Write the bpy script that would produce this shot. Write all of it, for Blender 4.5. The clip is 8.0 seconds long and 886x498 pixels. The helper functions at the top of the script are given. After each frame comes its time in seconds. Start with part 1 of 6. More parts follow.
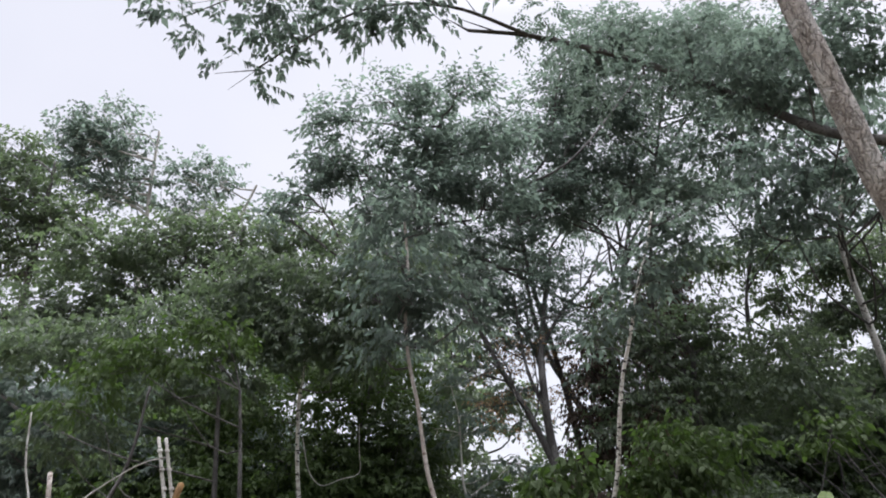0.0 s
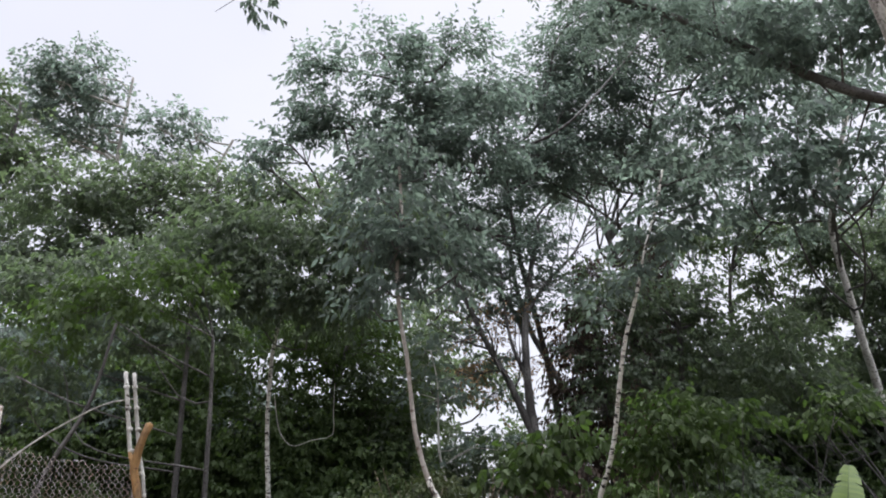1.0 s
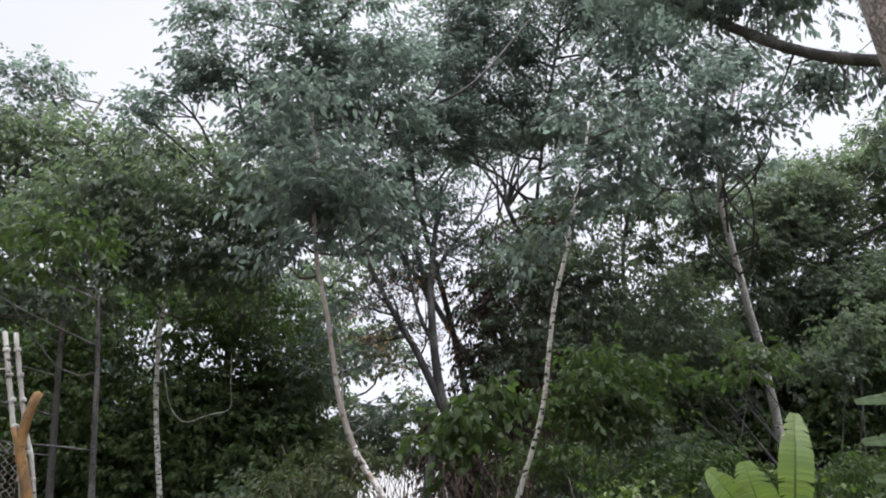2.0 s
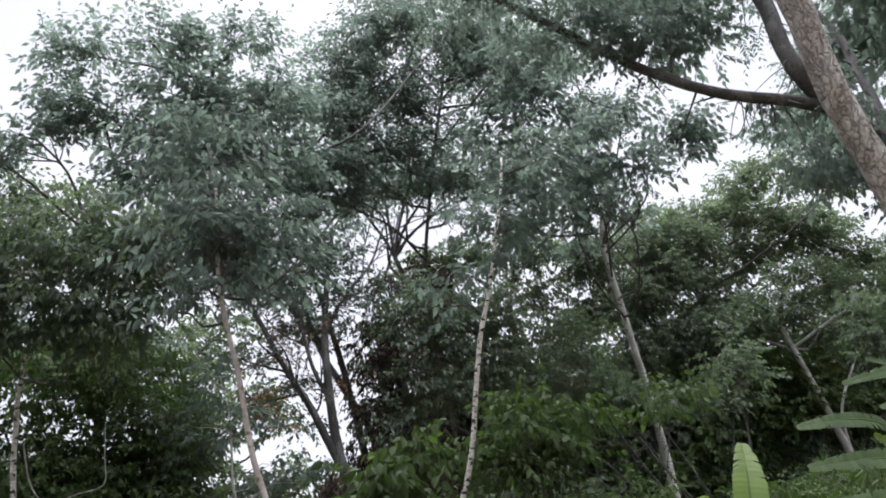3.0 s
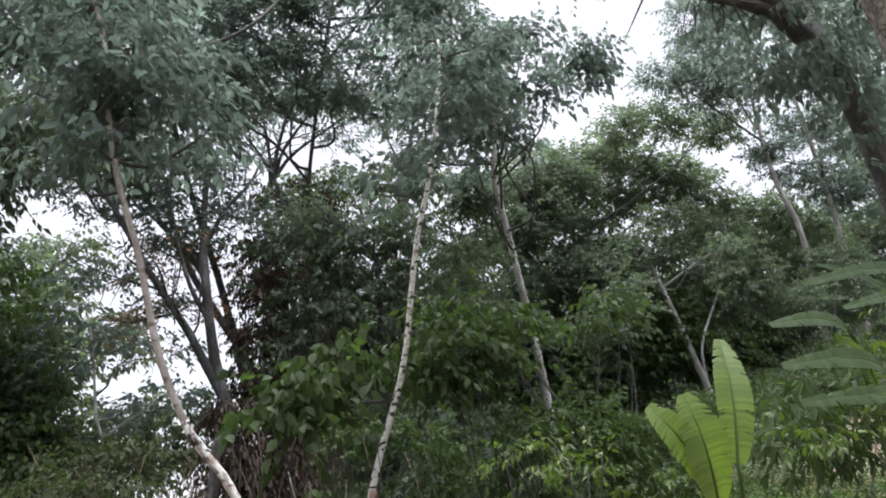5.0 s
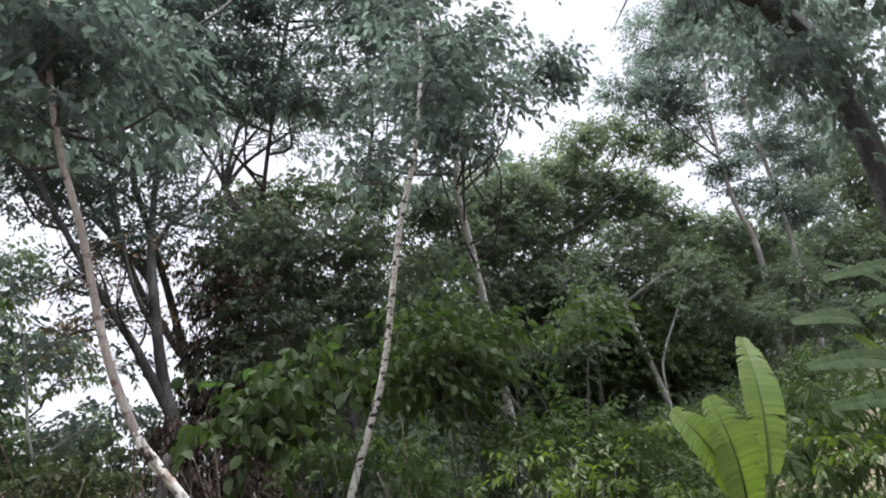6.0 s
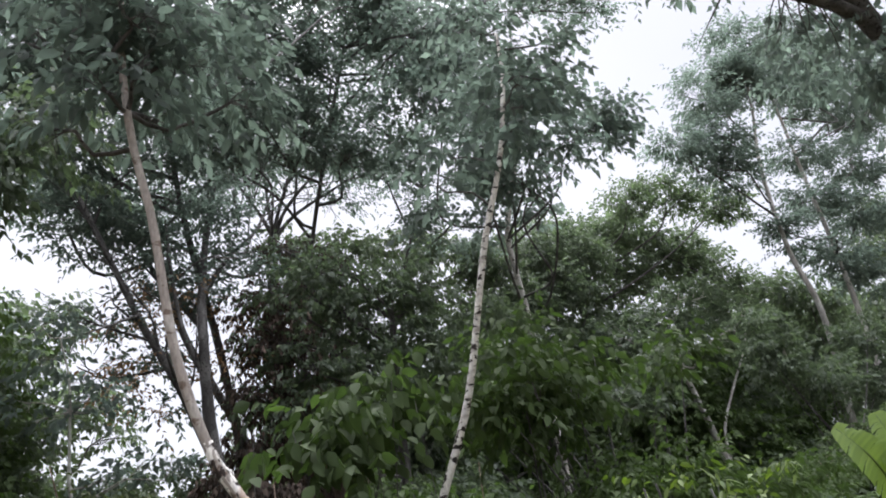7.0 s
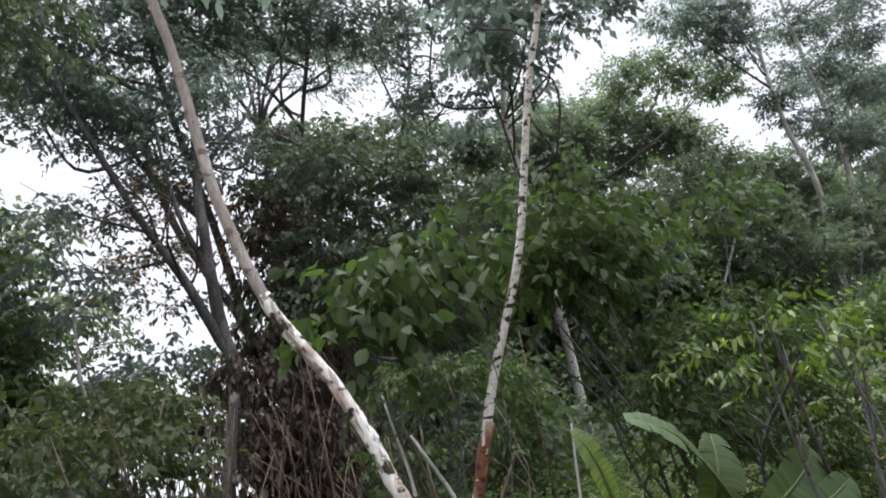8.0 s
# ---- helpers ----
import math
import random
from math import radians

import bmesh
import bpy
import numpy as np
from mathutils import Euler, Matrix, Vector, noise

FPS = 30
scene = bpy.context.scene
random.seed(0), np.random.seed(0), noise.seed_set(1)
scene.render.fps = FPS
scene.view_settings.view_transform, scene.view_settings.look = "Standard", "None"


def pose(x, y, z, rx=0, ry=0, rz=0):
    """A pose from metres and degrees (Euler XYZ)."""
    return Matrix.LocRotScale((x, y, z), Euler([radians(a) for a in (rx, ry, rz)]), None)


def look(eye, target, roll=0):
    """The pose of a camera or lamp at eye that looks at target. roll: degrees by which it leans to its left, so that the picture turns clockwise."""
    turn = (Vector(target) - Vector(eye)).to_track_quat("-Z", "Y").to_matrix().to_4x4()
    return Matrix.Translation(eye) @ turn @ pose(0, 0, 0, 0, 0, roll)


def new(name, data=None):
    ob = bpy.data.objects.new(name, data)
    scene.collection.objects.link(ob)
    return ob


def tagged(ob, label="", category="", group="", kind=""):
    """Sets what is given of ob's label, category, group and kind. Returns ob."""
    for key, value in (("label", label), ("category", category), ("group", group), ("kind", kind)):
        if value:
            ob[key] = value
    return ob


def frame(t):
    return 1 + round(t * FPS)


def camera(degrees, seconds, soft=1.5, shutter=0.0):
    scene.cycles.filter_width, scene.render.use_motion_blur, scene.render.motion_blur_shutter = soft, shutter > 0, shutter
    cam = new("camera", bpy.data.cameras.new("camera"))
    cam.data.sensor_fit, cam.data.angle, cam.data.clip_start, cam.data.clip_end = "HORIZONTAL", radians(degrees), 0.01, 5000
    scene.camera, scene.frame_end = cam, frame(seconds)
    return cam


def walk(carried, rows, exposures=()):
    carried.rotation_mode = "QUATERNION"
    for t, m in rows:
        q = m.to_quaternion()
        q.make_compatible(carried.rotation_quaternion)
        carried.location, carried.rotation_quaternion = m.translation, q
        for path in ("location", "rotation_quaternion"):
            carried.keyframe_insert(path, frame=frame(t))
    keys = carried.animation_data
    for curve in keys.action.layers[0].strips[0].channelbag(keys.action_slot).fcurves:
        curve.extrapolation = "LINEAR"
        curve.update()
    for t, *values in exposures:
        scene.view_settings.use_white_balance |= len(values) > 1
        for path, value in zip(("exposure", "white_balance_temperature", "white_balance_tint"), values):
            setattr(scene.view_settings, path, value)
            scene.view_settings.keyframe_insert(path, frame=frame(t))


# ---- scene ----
cam = camera(60.7, 8.0, soft=1.9)
# time, eye, point looked at, roll
PATH = [
    (0, (1.114, 0.525, 1.671), (0.993, 2.358, 2.463), -0.8),
    (0.5, (0.899, 0.991, 1.587), (0.844, 2.83, 2.37), 1.9),
    (1, (0.681, 1.412, 1.566), (0.637, 3.27, 2.304), 1.4),
    (1.5, (0.369, 1.87, 1.58), (0.486, 3.738, 2.286), 0.1),
    (1.7, (0.282, 2.027, 1.56), (0.485, 3.903, 2.222), -0.9),
    (2.8, (-0.335, 2.922, 1.6), (0.136, 4.704, 2.375), -5.8),
    (3, (-0.388, 3.064, 1.611), (0.221, 4.797, 2.401), -7.5),
    (3.5, (-0.446, 3.518, 1.572), (0.389, 5.126, 2.418), -8.3),
    (4, (-0.661, 3.843, 1.509), (0.223, 5.439, 2.33), -7.5),
    (4.5, (-0.828, 4.261, 1.501), (0.081, 5.907, 2.182), -7.2),
    (4.7, (-0.848, 4.425, 1.478), (0.074, 6.088, 2.097), -8.1),
    (5.8, (-0.776, 5.467, 1.499), (0.284, 7.033, 2.15), -9.9),
    (6, (-0.767, 5.634, 1.508), (0.309, 7.188, 2.16), -10.1),
    (6.5, (-0.722, 6.117, 1.399), (0.233, 7.614, 2.32), -13.1),
    (7, (-0.801, 6.659, 1.309), (0.187, 8.18, 2.152), -9.4),
    (7.5, (-0.894, 7.083, 1.258), (0.147, 8.632, 1.975), -12.2),
    (8, (-0.963, 7.557, 1.241), (0.084, 9.154, 1.833), -12.1),
]
walk(cam, [(t, look(eye, target, roll)) for t, eye, target, roll in PATH], exposures=((0.0, 1.66), (1.5, 1.73), (3.0, 1.82), (4.5, 1.92), (6.0, 1.9), (6.5, 1.78), (7.5, 1.96), (8.0, 2.02)))

SKY_STRENGTH, SUN_STRENGTH, SUN_TURN = 0.335, 1.45, 30.0

# ---------------------------------------------------------------- sky and sun
world = bpy.data.worlds.new("overcast_sky")
scene.world = world
world.use_nodes = True
wn, wl = world.node_tree.nodes, world.node_tree.links
wn.clear()
w_out = wn.new("ShaderNodeOutputWorld")
w_sky = wn.new("ShaderNodeTexSky")
w_sky.sky_type, w_sky.sun_disc = "NISHITA", False
w_sky.sun_elevation, w_sky.sun_rotation = radians(58), radians(30)
w_clear = wn.new("ShaderNodeBackground")
w_clear.inputs["Strength"].default_value = 0.10
w_cloud = wn.new("ShaderNodeBackground")
w_cloud.inputs["Strength"].default_value = SKY_STRENGTH
w_coord = wn.new("ShaderNodeTexCoord")
w_noise = wn.new("ShaderNodeTexNoise")
w_noise.inputs["Scale"].default_value, w_noise.inputs["Detail"].default_value = 1.6, 5.0
w_ramp = wn.new("ShaderNodeValToRGB")
w_ramp.color_ramp.elements[0].position, w_ramp.color_ramp.elements[1].position = 0.3, 0.75
w_ramp.color_ramp.elements[0].color = (0.76, 0.766, 0.86, 1)
w_ramp.color_ramp.elements[1].color = (0.90, 0.89, 0.97, 1)
w_mix = wn.new("ShaderNodeMixShader")
w_mix.inputs["Fac"].default_value = 0.93
wl.new(w_coord.outputs["Generated"], w_noise.inputs["Vector"])
wl.new(w_noise.outputs["Fac"], w_ramp.inputs["Fac"])
wl.new(w_ramp.outputs["Color"], w_cloud.inputs["Color"])
# the cloud layer is brightened towards the zenith, above view, to light the foliage
w_split = wn.new("ShaderNodeSeparateXYZ")
w_lift = wn.new("ShaderNodeMapRange")
w_lift.interpolation_type = "SMOOTHSTEP"
w_lift.inputs["From Min"].default_value, w_lift.inputs["From Max"].default_value = 0.64, 1.0
w_lift.inputs["To Min"].default_value, w_lift.inputs["To Max"].default_value = SKY_STRENGTH, SKY_STRENGTH * 17.5
wl.new(w_coord.outputs["Generated"], w_split.inputs["Vector"])
wl.new(w_split.outputs["Z"], w_lift.inputs["Value"])
wl.new(w_lift.outputs["Result"], w_cloud.inputs["Strength"])
wl.new(w_sky.outputs["Color"], w_clear.inputs["Color"])
wl.new(w_clear.outputs["Background"], w_mix.inputs[1])
wl.new(w_cloud.outputs["Background"], w_mix.inputs[2])
wl.new(w_mix.outputs["Shader"], w_out.inputs["Surface"])

sun_data = bpy.data.lights.new("sun", "SUN")
sun_data.energy, sun_data.angle, sun_data.color = SUN_STRENGTH, radians(50), (1.0, 0.97, 0.92)
sun = new("sun", sun_data)
sun.matrix_world = look((20 * math.sin(radians(SUN_TURN)), 20 * math.cos(radians(SUN_TURN)), 32), (0, 0, 0))


# ---------------------------------------------------------------- materials
def material(name):
    m = bpy.data.materials.new(name)
    m.use_nodes = True
    nodes, links = m.node_tree.nodes, m.node_tree.links
    nodes.clear()
    out = nodes.new("ShaderNodeOutputMaterial")
    bsdf = nodes.new("ShaderNodeBsdfPrincipled")
    links.new(bsdf.outputs["BSDF"], out.inputs["Surface"])
    return m, nodes, links, bsdf, out


def ramp_of(nodes, stops):
    r = nodes.new("ShaderNodeValToRGB")
    el = r.color_ramp.elements
    while len(el) < len(stops):
        el.new(0.5)
    for e, (p, c) in zip(el, stops):
        e.position, e.color = p, (*c, 1)
    return r


def noise_of(nodes, links, coord, scale, detail=4.0, stretch=None):
    n = nodes.new("ShaderNodeTexNoise")
    n.inputs["Scale"].default_value, n.inputs["Detail"].default_value = scale, detail
    if stretch:
        mp = nodes.new("ShaderNodeMapping")
        mp.inputs["Scale"].default_value = stretch
        links.new(coord, mp.inputs["Vector"])
        links.new(mp.outputs["Vector"], n.inputs["Vector"])
    else:
        links.new(coord, n.inputs["Vector"])
    return n


def leaf_material(name, dark, mid, light, glow, rough=0.55, through_light=0.3, gloss=0.5):
    """Leaf: tint by leaf, blotches by place, a share of light passing through the blade."""
    m, nodes, links, bsdf, out = material(name)
    geo = nodes.new("ShaderNodeNewGeometry")
    tc = nodes.new("ShaderNodeTexCoord")
    big = noise_of(nodes, links, tc.outputs["Object"], 0.8, 3.0)
    add = nodes.new("ShaderNodeMath")
    add.operation = "MULTIPLY_ADD"
    links.new(geo.outputs["Random Per Island"], add.inputs[0])
    add.inputs[1].default_value = 0.62
    scale = nodes.new("ShaderNodeMath")
    scale.operation = "MULTIPLY_ADD"
    links.new(big.outputs["Fac"], scale.inputs[0])
    scale.inputs[1].default_value, scale.inputs[2].default_value = 0.9, -0.25
    links.new(scale.outputs[0], add.inputs[2])
    ramp = ramp_of(nodes, [(0.0, dark), (0.45, mid), (0.85, light), (1.0, light)])
    links.new(add.outputs[0], ramp.inputs["Fac"])
    links.new(ramp.outputs["Color"], bsdf.inputs["Base Color"])
    bsdf.inputs["Roughness"].default_value = rough
    bsdf.inputs["Specular IOR Level"].default_value = gloss
    tr = nodes.new("ShaderNodeBsdfTranslucent")
    tint = nodes.new("ShaderNodeMix")
    tint.data_type, tint.blend_type = "RGBA", "MULTIPLY"
    tint.inputs["Factor"].default_value = 1.0
    links.new(ramp.outputs["Color"], tint.inputs["A"])
    tint.inputs["B"].default_value = (*glow, 1)
    links.new(tint.outputs["Result"], tr.inputs["Color"])
    mix = nodes.new("ShaderNodeMixShader")
    mix.inputs["Fac"].default_value = through_light
    links.new(bsdf.outputs["BSDF"], mix.inputs[1])
    links.new(tr.outputs["BSDF"], mix.inputs[2])
    links.new(mix.outputs["Shader"], out.inputs["Surface"])
    return m


def bark_material(name, base, patch, fleck, patch_scale=6.0, fleck_scale=18.0, patch_at=0.52, fleck_at=0.64, bump=0.5, stretch=(1, 1, 0.45), cracks=0.0):
    """Bark in three tones: ground colour, broad lichen or shed patches, small flecks and scars; and long cracks."""
    m, nodes, links, bsdf, out = material(name)
    tc = nodes.new("ShaderNodeTexCoord")
    a = noise_of(nodes, links, tc.outputs["Object"], patch_scale, 5.0, stretch)
    b = noise_of(nodes, links, tc.outputs["Object"], fleck_scale, 4.0, (1, 1, 1.6))
    fine = noise_of(nodes, links, tc.outputs["Object"], 60, 6.0, (1, 1, 0.3))
    ra = ramp_of(nodes, [(patch_at - 0.05, base), (patch_at + 0.05, patch)])
    links.new(a.outputs["Fac"], ra.inputs["Fac"])
    rb = ramp_of(nodes, [(fleck_at - 0.03, (0, 0, 0)), (fleck_at + 0.03, (1, 1, 1))])
    links.new(b.outputs["Fac"], rb.inputs["Fac"])
    mix = nodes.new("ShaderNodeMix")
    mix.data_type = "RGBA"
    links.new(rb.outputs["Color"], mix.inputs["Factor"])
    links.new(ra.outputs["Color"], mix.inputs["A"])
    mix.inputs["B"].default_value = (*fleck, 1)
    tone = nodes.new("ShaderNodeMix")
    tone.data_type, tone.blend_type = "RGBA", "MULTIPLY"
    tone.inputs["Factor"].default_value = 0.7
    rf = ramp_of(nodes, [(0.3, (0.55, 0.55, 0.55)), (0.7, (1.1, 1.1, 1.1))])
    links.new(fine.outputs["Fac"], rf.inputs["Fac"])
    links.new(mix.outputs["Result"], tone.inputs["A"])
    links.new(rf.outputs["Color"], tone.inputs["B"])
    colour, height = tone.outputs["Result"], fine.outputs["Fac"]
    if cracks:
        # plates of bark, longer than wide, parted by wavering fissures
        warp = noise_of(nodes, links, tc.outputs["Object"], 5.0, 4.0)
        bend = nodes.new("ShaderNodeMix")
        bend.data_type = "RGBA"
        bend.blend_type = "LINEAR_LIGHT"
        bend.inputs["Factor"].default_value = 0.16
        links.new(tc.outputs["Object"], bend.inputs["A"])
        links.new(warp.outputs["Color"], bend.inputs["B"])
        place = nodes.new("ShaderNodeMapping")
        place.inputs["Scale"].default_value = (1.0, 1.0, 0.24)
        links.new(bend.outputs["Result"], place.inputs["Vector"])
        plate = nodes.new("ShaderNodeTexVoronoi")
        plate.feature = "DISTANCE_TO_EDGE"
        plate.inputs["Scale"].default_value = cracks
        links.new(place.outputs["Vector"], plate.inputs["Vector"])
        edge = ramp_of(nodes, [(0.0, (0.42, 0.40, 0.38)), (0.07, (0.85, 0.85, 0.85)), (0.2, (1, 1, 1))])
        links.new(plate.outputs["Distance"], edge.inputs["Fac"])
        split = nodes.new("ShaderNodeMix")
        split.data_type, split.blend_type = "RGBA", "MULTIPLY"
        split.inputs["Factor"].default_value = 0.65
        links.new(colour, split.inputs["A"])
        links.new(edge.outputs["Color"], split.inputs["B"])
        deep = nodes.new("ShaderNodeMath")
        deep.operation = "MULTIPLY_ADD"
        links.new(edge.outputs["Color"], deep.inputs[0])
        deep.inputs[1].default_value = 0.9
        links.new(height, deep.inputs[2])
        colour, height = split.outputs["Result"], deep.outputs[0]
    links.new(colour, bsdf.inputs["Base Color"])
    bsdf.inputs["Roughness"].default_value = 0.9
    bsdf.inputs["Specular IOR Level"].default_value = 0.2
    bp = nodes.new("ShaderNodeBump")
    bp.inputs["Strength"].default_value, bp.inputs["Distance"].default_value = bump, 0.02
    links.new(height, bp.inputs["Height"])
    links.new(bp.outputs["Normal"], bsdf.inputs["Normal"])
    return m


# green leaf colour with some blue-grey of the haze mixed in
LEAF_DEEP = leaf_material("deep_green_leaf", (0.053, 0.067, 0.060), (0.070, 0.088, 0.078), (0.089, 0.111, 0.097), (1.5, 1.62, 1.42), rough=0.68, through_light=0.62, gloss=0.14)
LEAF_MID = leaf_material("mid_green_leaf", (0.051, 0.066, 0.047), (0.064, 0.081, 0.058), (0.080, 0.101, 0.070), (1.25, 1.45, 0.9), rough=0.62, through_light=0.5, gloss=0.2)
LEAF_FRESH = leaf_material("fresh_green_leaf", (0.034, 0.050, 0.021), (0.043, 0.063, 0.026), (0.057, 0.081, 0.034), (1.2, 1.5, 0.7), rough=0.7, through_light=0.34, gloss=0.12)
LEAF_LIME = leaf_material("lime_green_leaf", (0.044, 0.072, 0.020), (0.070, 0.108, 0.028), (0.115, 0.16, 0.042), (1.2, 1.4, 0.4), through_light=0.4)
LEAF_VINE = leaf_material("dry_vine_leaf", (0.024, 0.019, 0.016), (0.042, 0.032, 0.026), (0.072, 0.054, 0.041), (1.1, 0.95, 0.75), rough=0.8, through_light=0.12, gloss=0.1)
LEAF_WEED = leaf_material("dull_weed_leaf", (0.033, 0.044, 0.022), (0.045, 0.057, 0.029), (0.068, 0.076, 0.042), (1.15, 1.3, 0.7), rough=0.75, through_light=0.3, gloss=0.1)
LEAF_BANANA = leaf_material("banana_leaf", (0.090, 0.140, 0.034), (0.125, 0.185, 0.044), (0.16, 0.225, 0.058), (1.2, 1.4, 0.4), rough=0.42, through_light=0.4)
LEAF_BANANA_GREY = leaf_material("dusty_banana_leaf", (0.034, 0.056, 0.025), (0.050, 0.078, 0.034), (0.072, 0.10, 0.046), (1.1, 1.3, 0.5), rough=0.62, through_light=0.2, gloss=0.15)
LEAF_DRY = leaf_material("dry_leaf", (0.10, 0.06, 0.035), (0.16, 0.10, 0.055), (0.24, 0.16, 0.08), (1.2, 1.0, 0.6), rough=0.8, through_light=0.1)
BARK_WHITE = bark_material("white_bark", (0.62, 0.60, 0.56), (0.36, 0.33, 0.30), (0.035, 0.03, 0.028), 5, 13, 0.56, 0.575, 0.3, (1, 1, 2.2))
BARK_RUST = bark_material("pale_peeling_bark", (0.66, 0.64, 0.60), (0.38, 0.30, 0.245), (0.035, 0.027, 0.023), 4.5, 9, 0.57, 0.565, 0.5, (1, 1, 0.8))
BARK_GREY = bark_material("grey_bark", (0.26, 0.25, 0.23), (0.40, 0.40, 0.37), (0.07, 0.06, 0.05), 5, 14, 0.55, 0.66, 0.5)
BARK_PALE = bark_material("pale_speckled_bark", (0.40, 0.39, 0.365), (0.52, 0.51, 0.48), (0.09, 0.08, 0.07), 5, 12, 0.55, 0.60, 0.5)
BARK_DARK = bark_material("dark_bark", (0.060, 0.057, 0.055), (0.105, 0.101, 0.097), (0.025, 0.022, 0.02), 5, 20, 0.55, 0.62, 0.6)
BARK_SMOOTH = bark_material("smooth_tan_grey_bark", (0.26, 0.23, 0.205), (0.35, 0.325, 0.295), (0.14, 0.105, 0.085), 4, 9, 0.52, 0.63, 0.4, (1, 1, 0.6))
BARK_RED = bark_material("rust_red_flaking_bark", (0.20, 0.085, 0.055), (0.42, 0.30, 0.24), (0.06, 0.03, 0.022), 7, 14, 0.56, 0.62, 0.8)
BARK_TAN = bark_material("fissured_tan_bark", (0.35, 0.318, 0.292), (0.45, 0.425, 0.40), (0.17, 0.148, 0.13), 6, 14, 0.52, 0.64, 1.6, (1, 1, 0.4), cracks=15.0)
WOOD_ORANGE = bark_material("orange_cut_wood", (0.19, 0.11, 0.045), (0.12, 0.075, 0.038), (0.10, 0.05, 0.03), 6, 20, 0.55, 0.66, 0.6)
VINE_BROWN = bark_material("brown_vine", (0.085, 0.06, 0.045), (0.13, 0.10, 0.075), (0.03, 0.024, 0.02), 8, 25, 0.55, 0.64, 0.5)


def soil_material():
    m, nodes, links, bsdf, out = material("litter_covered_soil")
    tc = nodes.new("ShaderNodeTexCoord")
    a = noise_of(nodes, links, tc.outputs["Object"], 0.6, 6.0)
    b = noise_of(nodes, links, tc.outputs["Object"], 9.0, 6.0)
    ra = ramp_of(nodes, [(0.35, (0.055, 0.075, 0.03)), (0.55, (0.11, 0.075, 0.05)), (0.75, (0.16, 0.12, 0.08))])
    rb = ramp_of(nodes, [(0.3, (0.45, 0.45, 0.45)), (0.7, (1.2, 1.15, 1.05))])
    links.new(a.outputs["Fac"], ra.inputs["Fac"])
    links.new(b.outputs["Fac"], rb.inputs["Fac"])
    mix = nodes.new("ShaderNodeMix")
    mix.data_type, mix.blend_type = "RGBA", "MULTIPLY"
    mix.inputs["Factor"].default_value = 1.0
    links.new(ra.outputs["Color"], mix.inputs["A"])
    links.new(rb.outputs["Color"], mix.inputs["B"])
    links.new(mix.outputs["Result"], bsdf.inputs["Base Color"])
    bsdf.inputs["Roughness"].default_value = 0.95
    bp = nodes.new("ShaderNodeBump")
    bp.inputs["Strength"].default_value, bp.inputs["Distance"].default_value = 0.8, 0.05
    links.new(b.outputs["Fac"], bp.inputs["Height"])
    links.new(bp.outputs["Normal"], bsdf.inputs["Normal"])
    return m


def wire_material():
    m, nodes, links, bsdf, out = material("galvanised_wire")
    tc = nodes.new("ShaderNodeTexCoord")
    a = noise_of(nodes, links, tc.outputs["Object"], 14, 4.0)
    ra = ramp_of(nodes, [(0.4, (0.30, 0.29, 0.28)), (0.7, (0.22, 0.13, 0.09))])
    links.new(a.outputs["Fac"], ra.inputs["Fac"])
    links.new(ra.outputs["Color"], bsdf.inputs["Base Color"])
    bsdf.inputs["Metallic"].default_value, bsdf.inputs["Roughness"].default_value = 0.5, 0.6
    return m


SOIL, WIRE = soil_material(), wire_material()


# ---------------------------------------------------------------- mesh builders
def ground_z(x, y):
    """Height of the land: level by the path, a bank ahead, a hill to the right."""
    x, y = np.asarray(x, float), np.asarray(y, float)
    bank = 0.10 * np.clip(y - 8.5, 0, 16) - 0.03 * np.clip(y, 0, 8.5)
    hill = 0.22 * np.clip(x - 12, 0, 30) * np.clip((y - 6) / 14, 0, 1)
    ripple = 0.08 * np.sin(1.3 * x + 0.4) * np.sin(1.1 * y + 1.0) + 0.12 * np.sin(0.37 * x + 2) * np.sin(0.31 * y)
    far = np.exp(-((x / 160) ** 2 + (y / 160) ** 2))
    return (bank + hill + ripple) * far


def mesh_of(name, verts, loops, sizes, mat, smooth=False):
    me = bpy.data.meshes.new(name)
    verts = np.asarray(verts, np.float32)
    loops, sizes = np.asarray(loops, np.int32).ravel(), np.asarray(sizes, np.int32).ravel()
    me.vertices.add(len(verts))
    me.vertices.foreach_set("co", verts.ravel())
    me.loops.add(len(loops))
    me.loops.foreach_set("vertex_index", loops)
    me.polygons.add(len(sizes))
    me.polygons.foreach_set("loop_start", np.concatenate(([0], np.cumsum(sizes)[:-1])).astype(np.int32))
    me.polygons.foreach_set("loop_total", sizes)
    if smooth:
        me.polygons.foreach_set("use_smooth", np.ones(len(sizes), bool))
    me.materials.append(mat)
    me.update(calc_edges=True)
    return me


def thing(name, x, y, z, label, category, group=""):
    ob = new(name)
    ob.empty_display_size = 0.2
    ob.location = (x, y, z)
    return tagged(ob, label, category, group)


def part(name, me, parent, label="", kind=""):
    """Links a mesh made in world metres as ONE object under its thing or part."""
    ob = new(name, me)
    ob.parent = parent
    origin = Vector(parent.location) if parent.parent is None else Vector(parent.parent.location)
    if parent.parent is None:
        ob.location = -origin
    return tagged(ob, label, kind=kind)


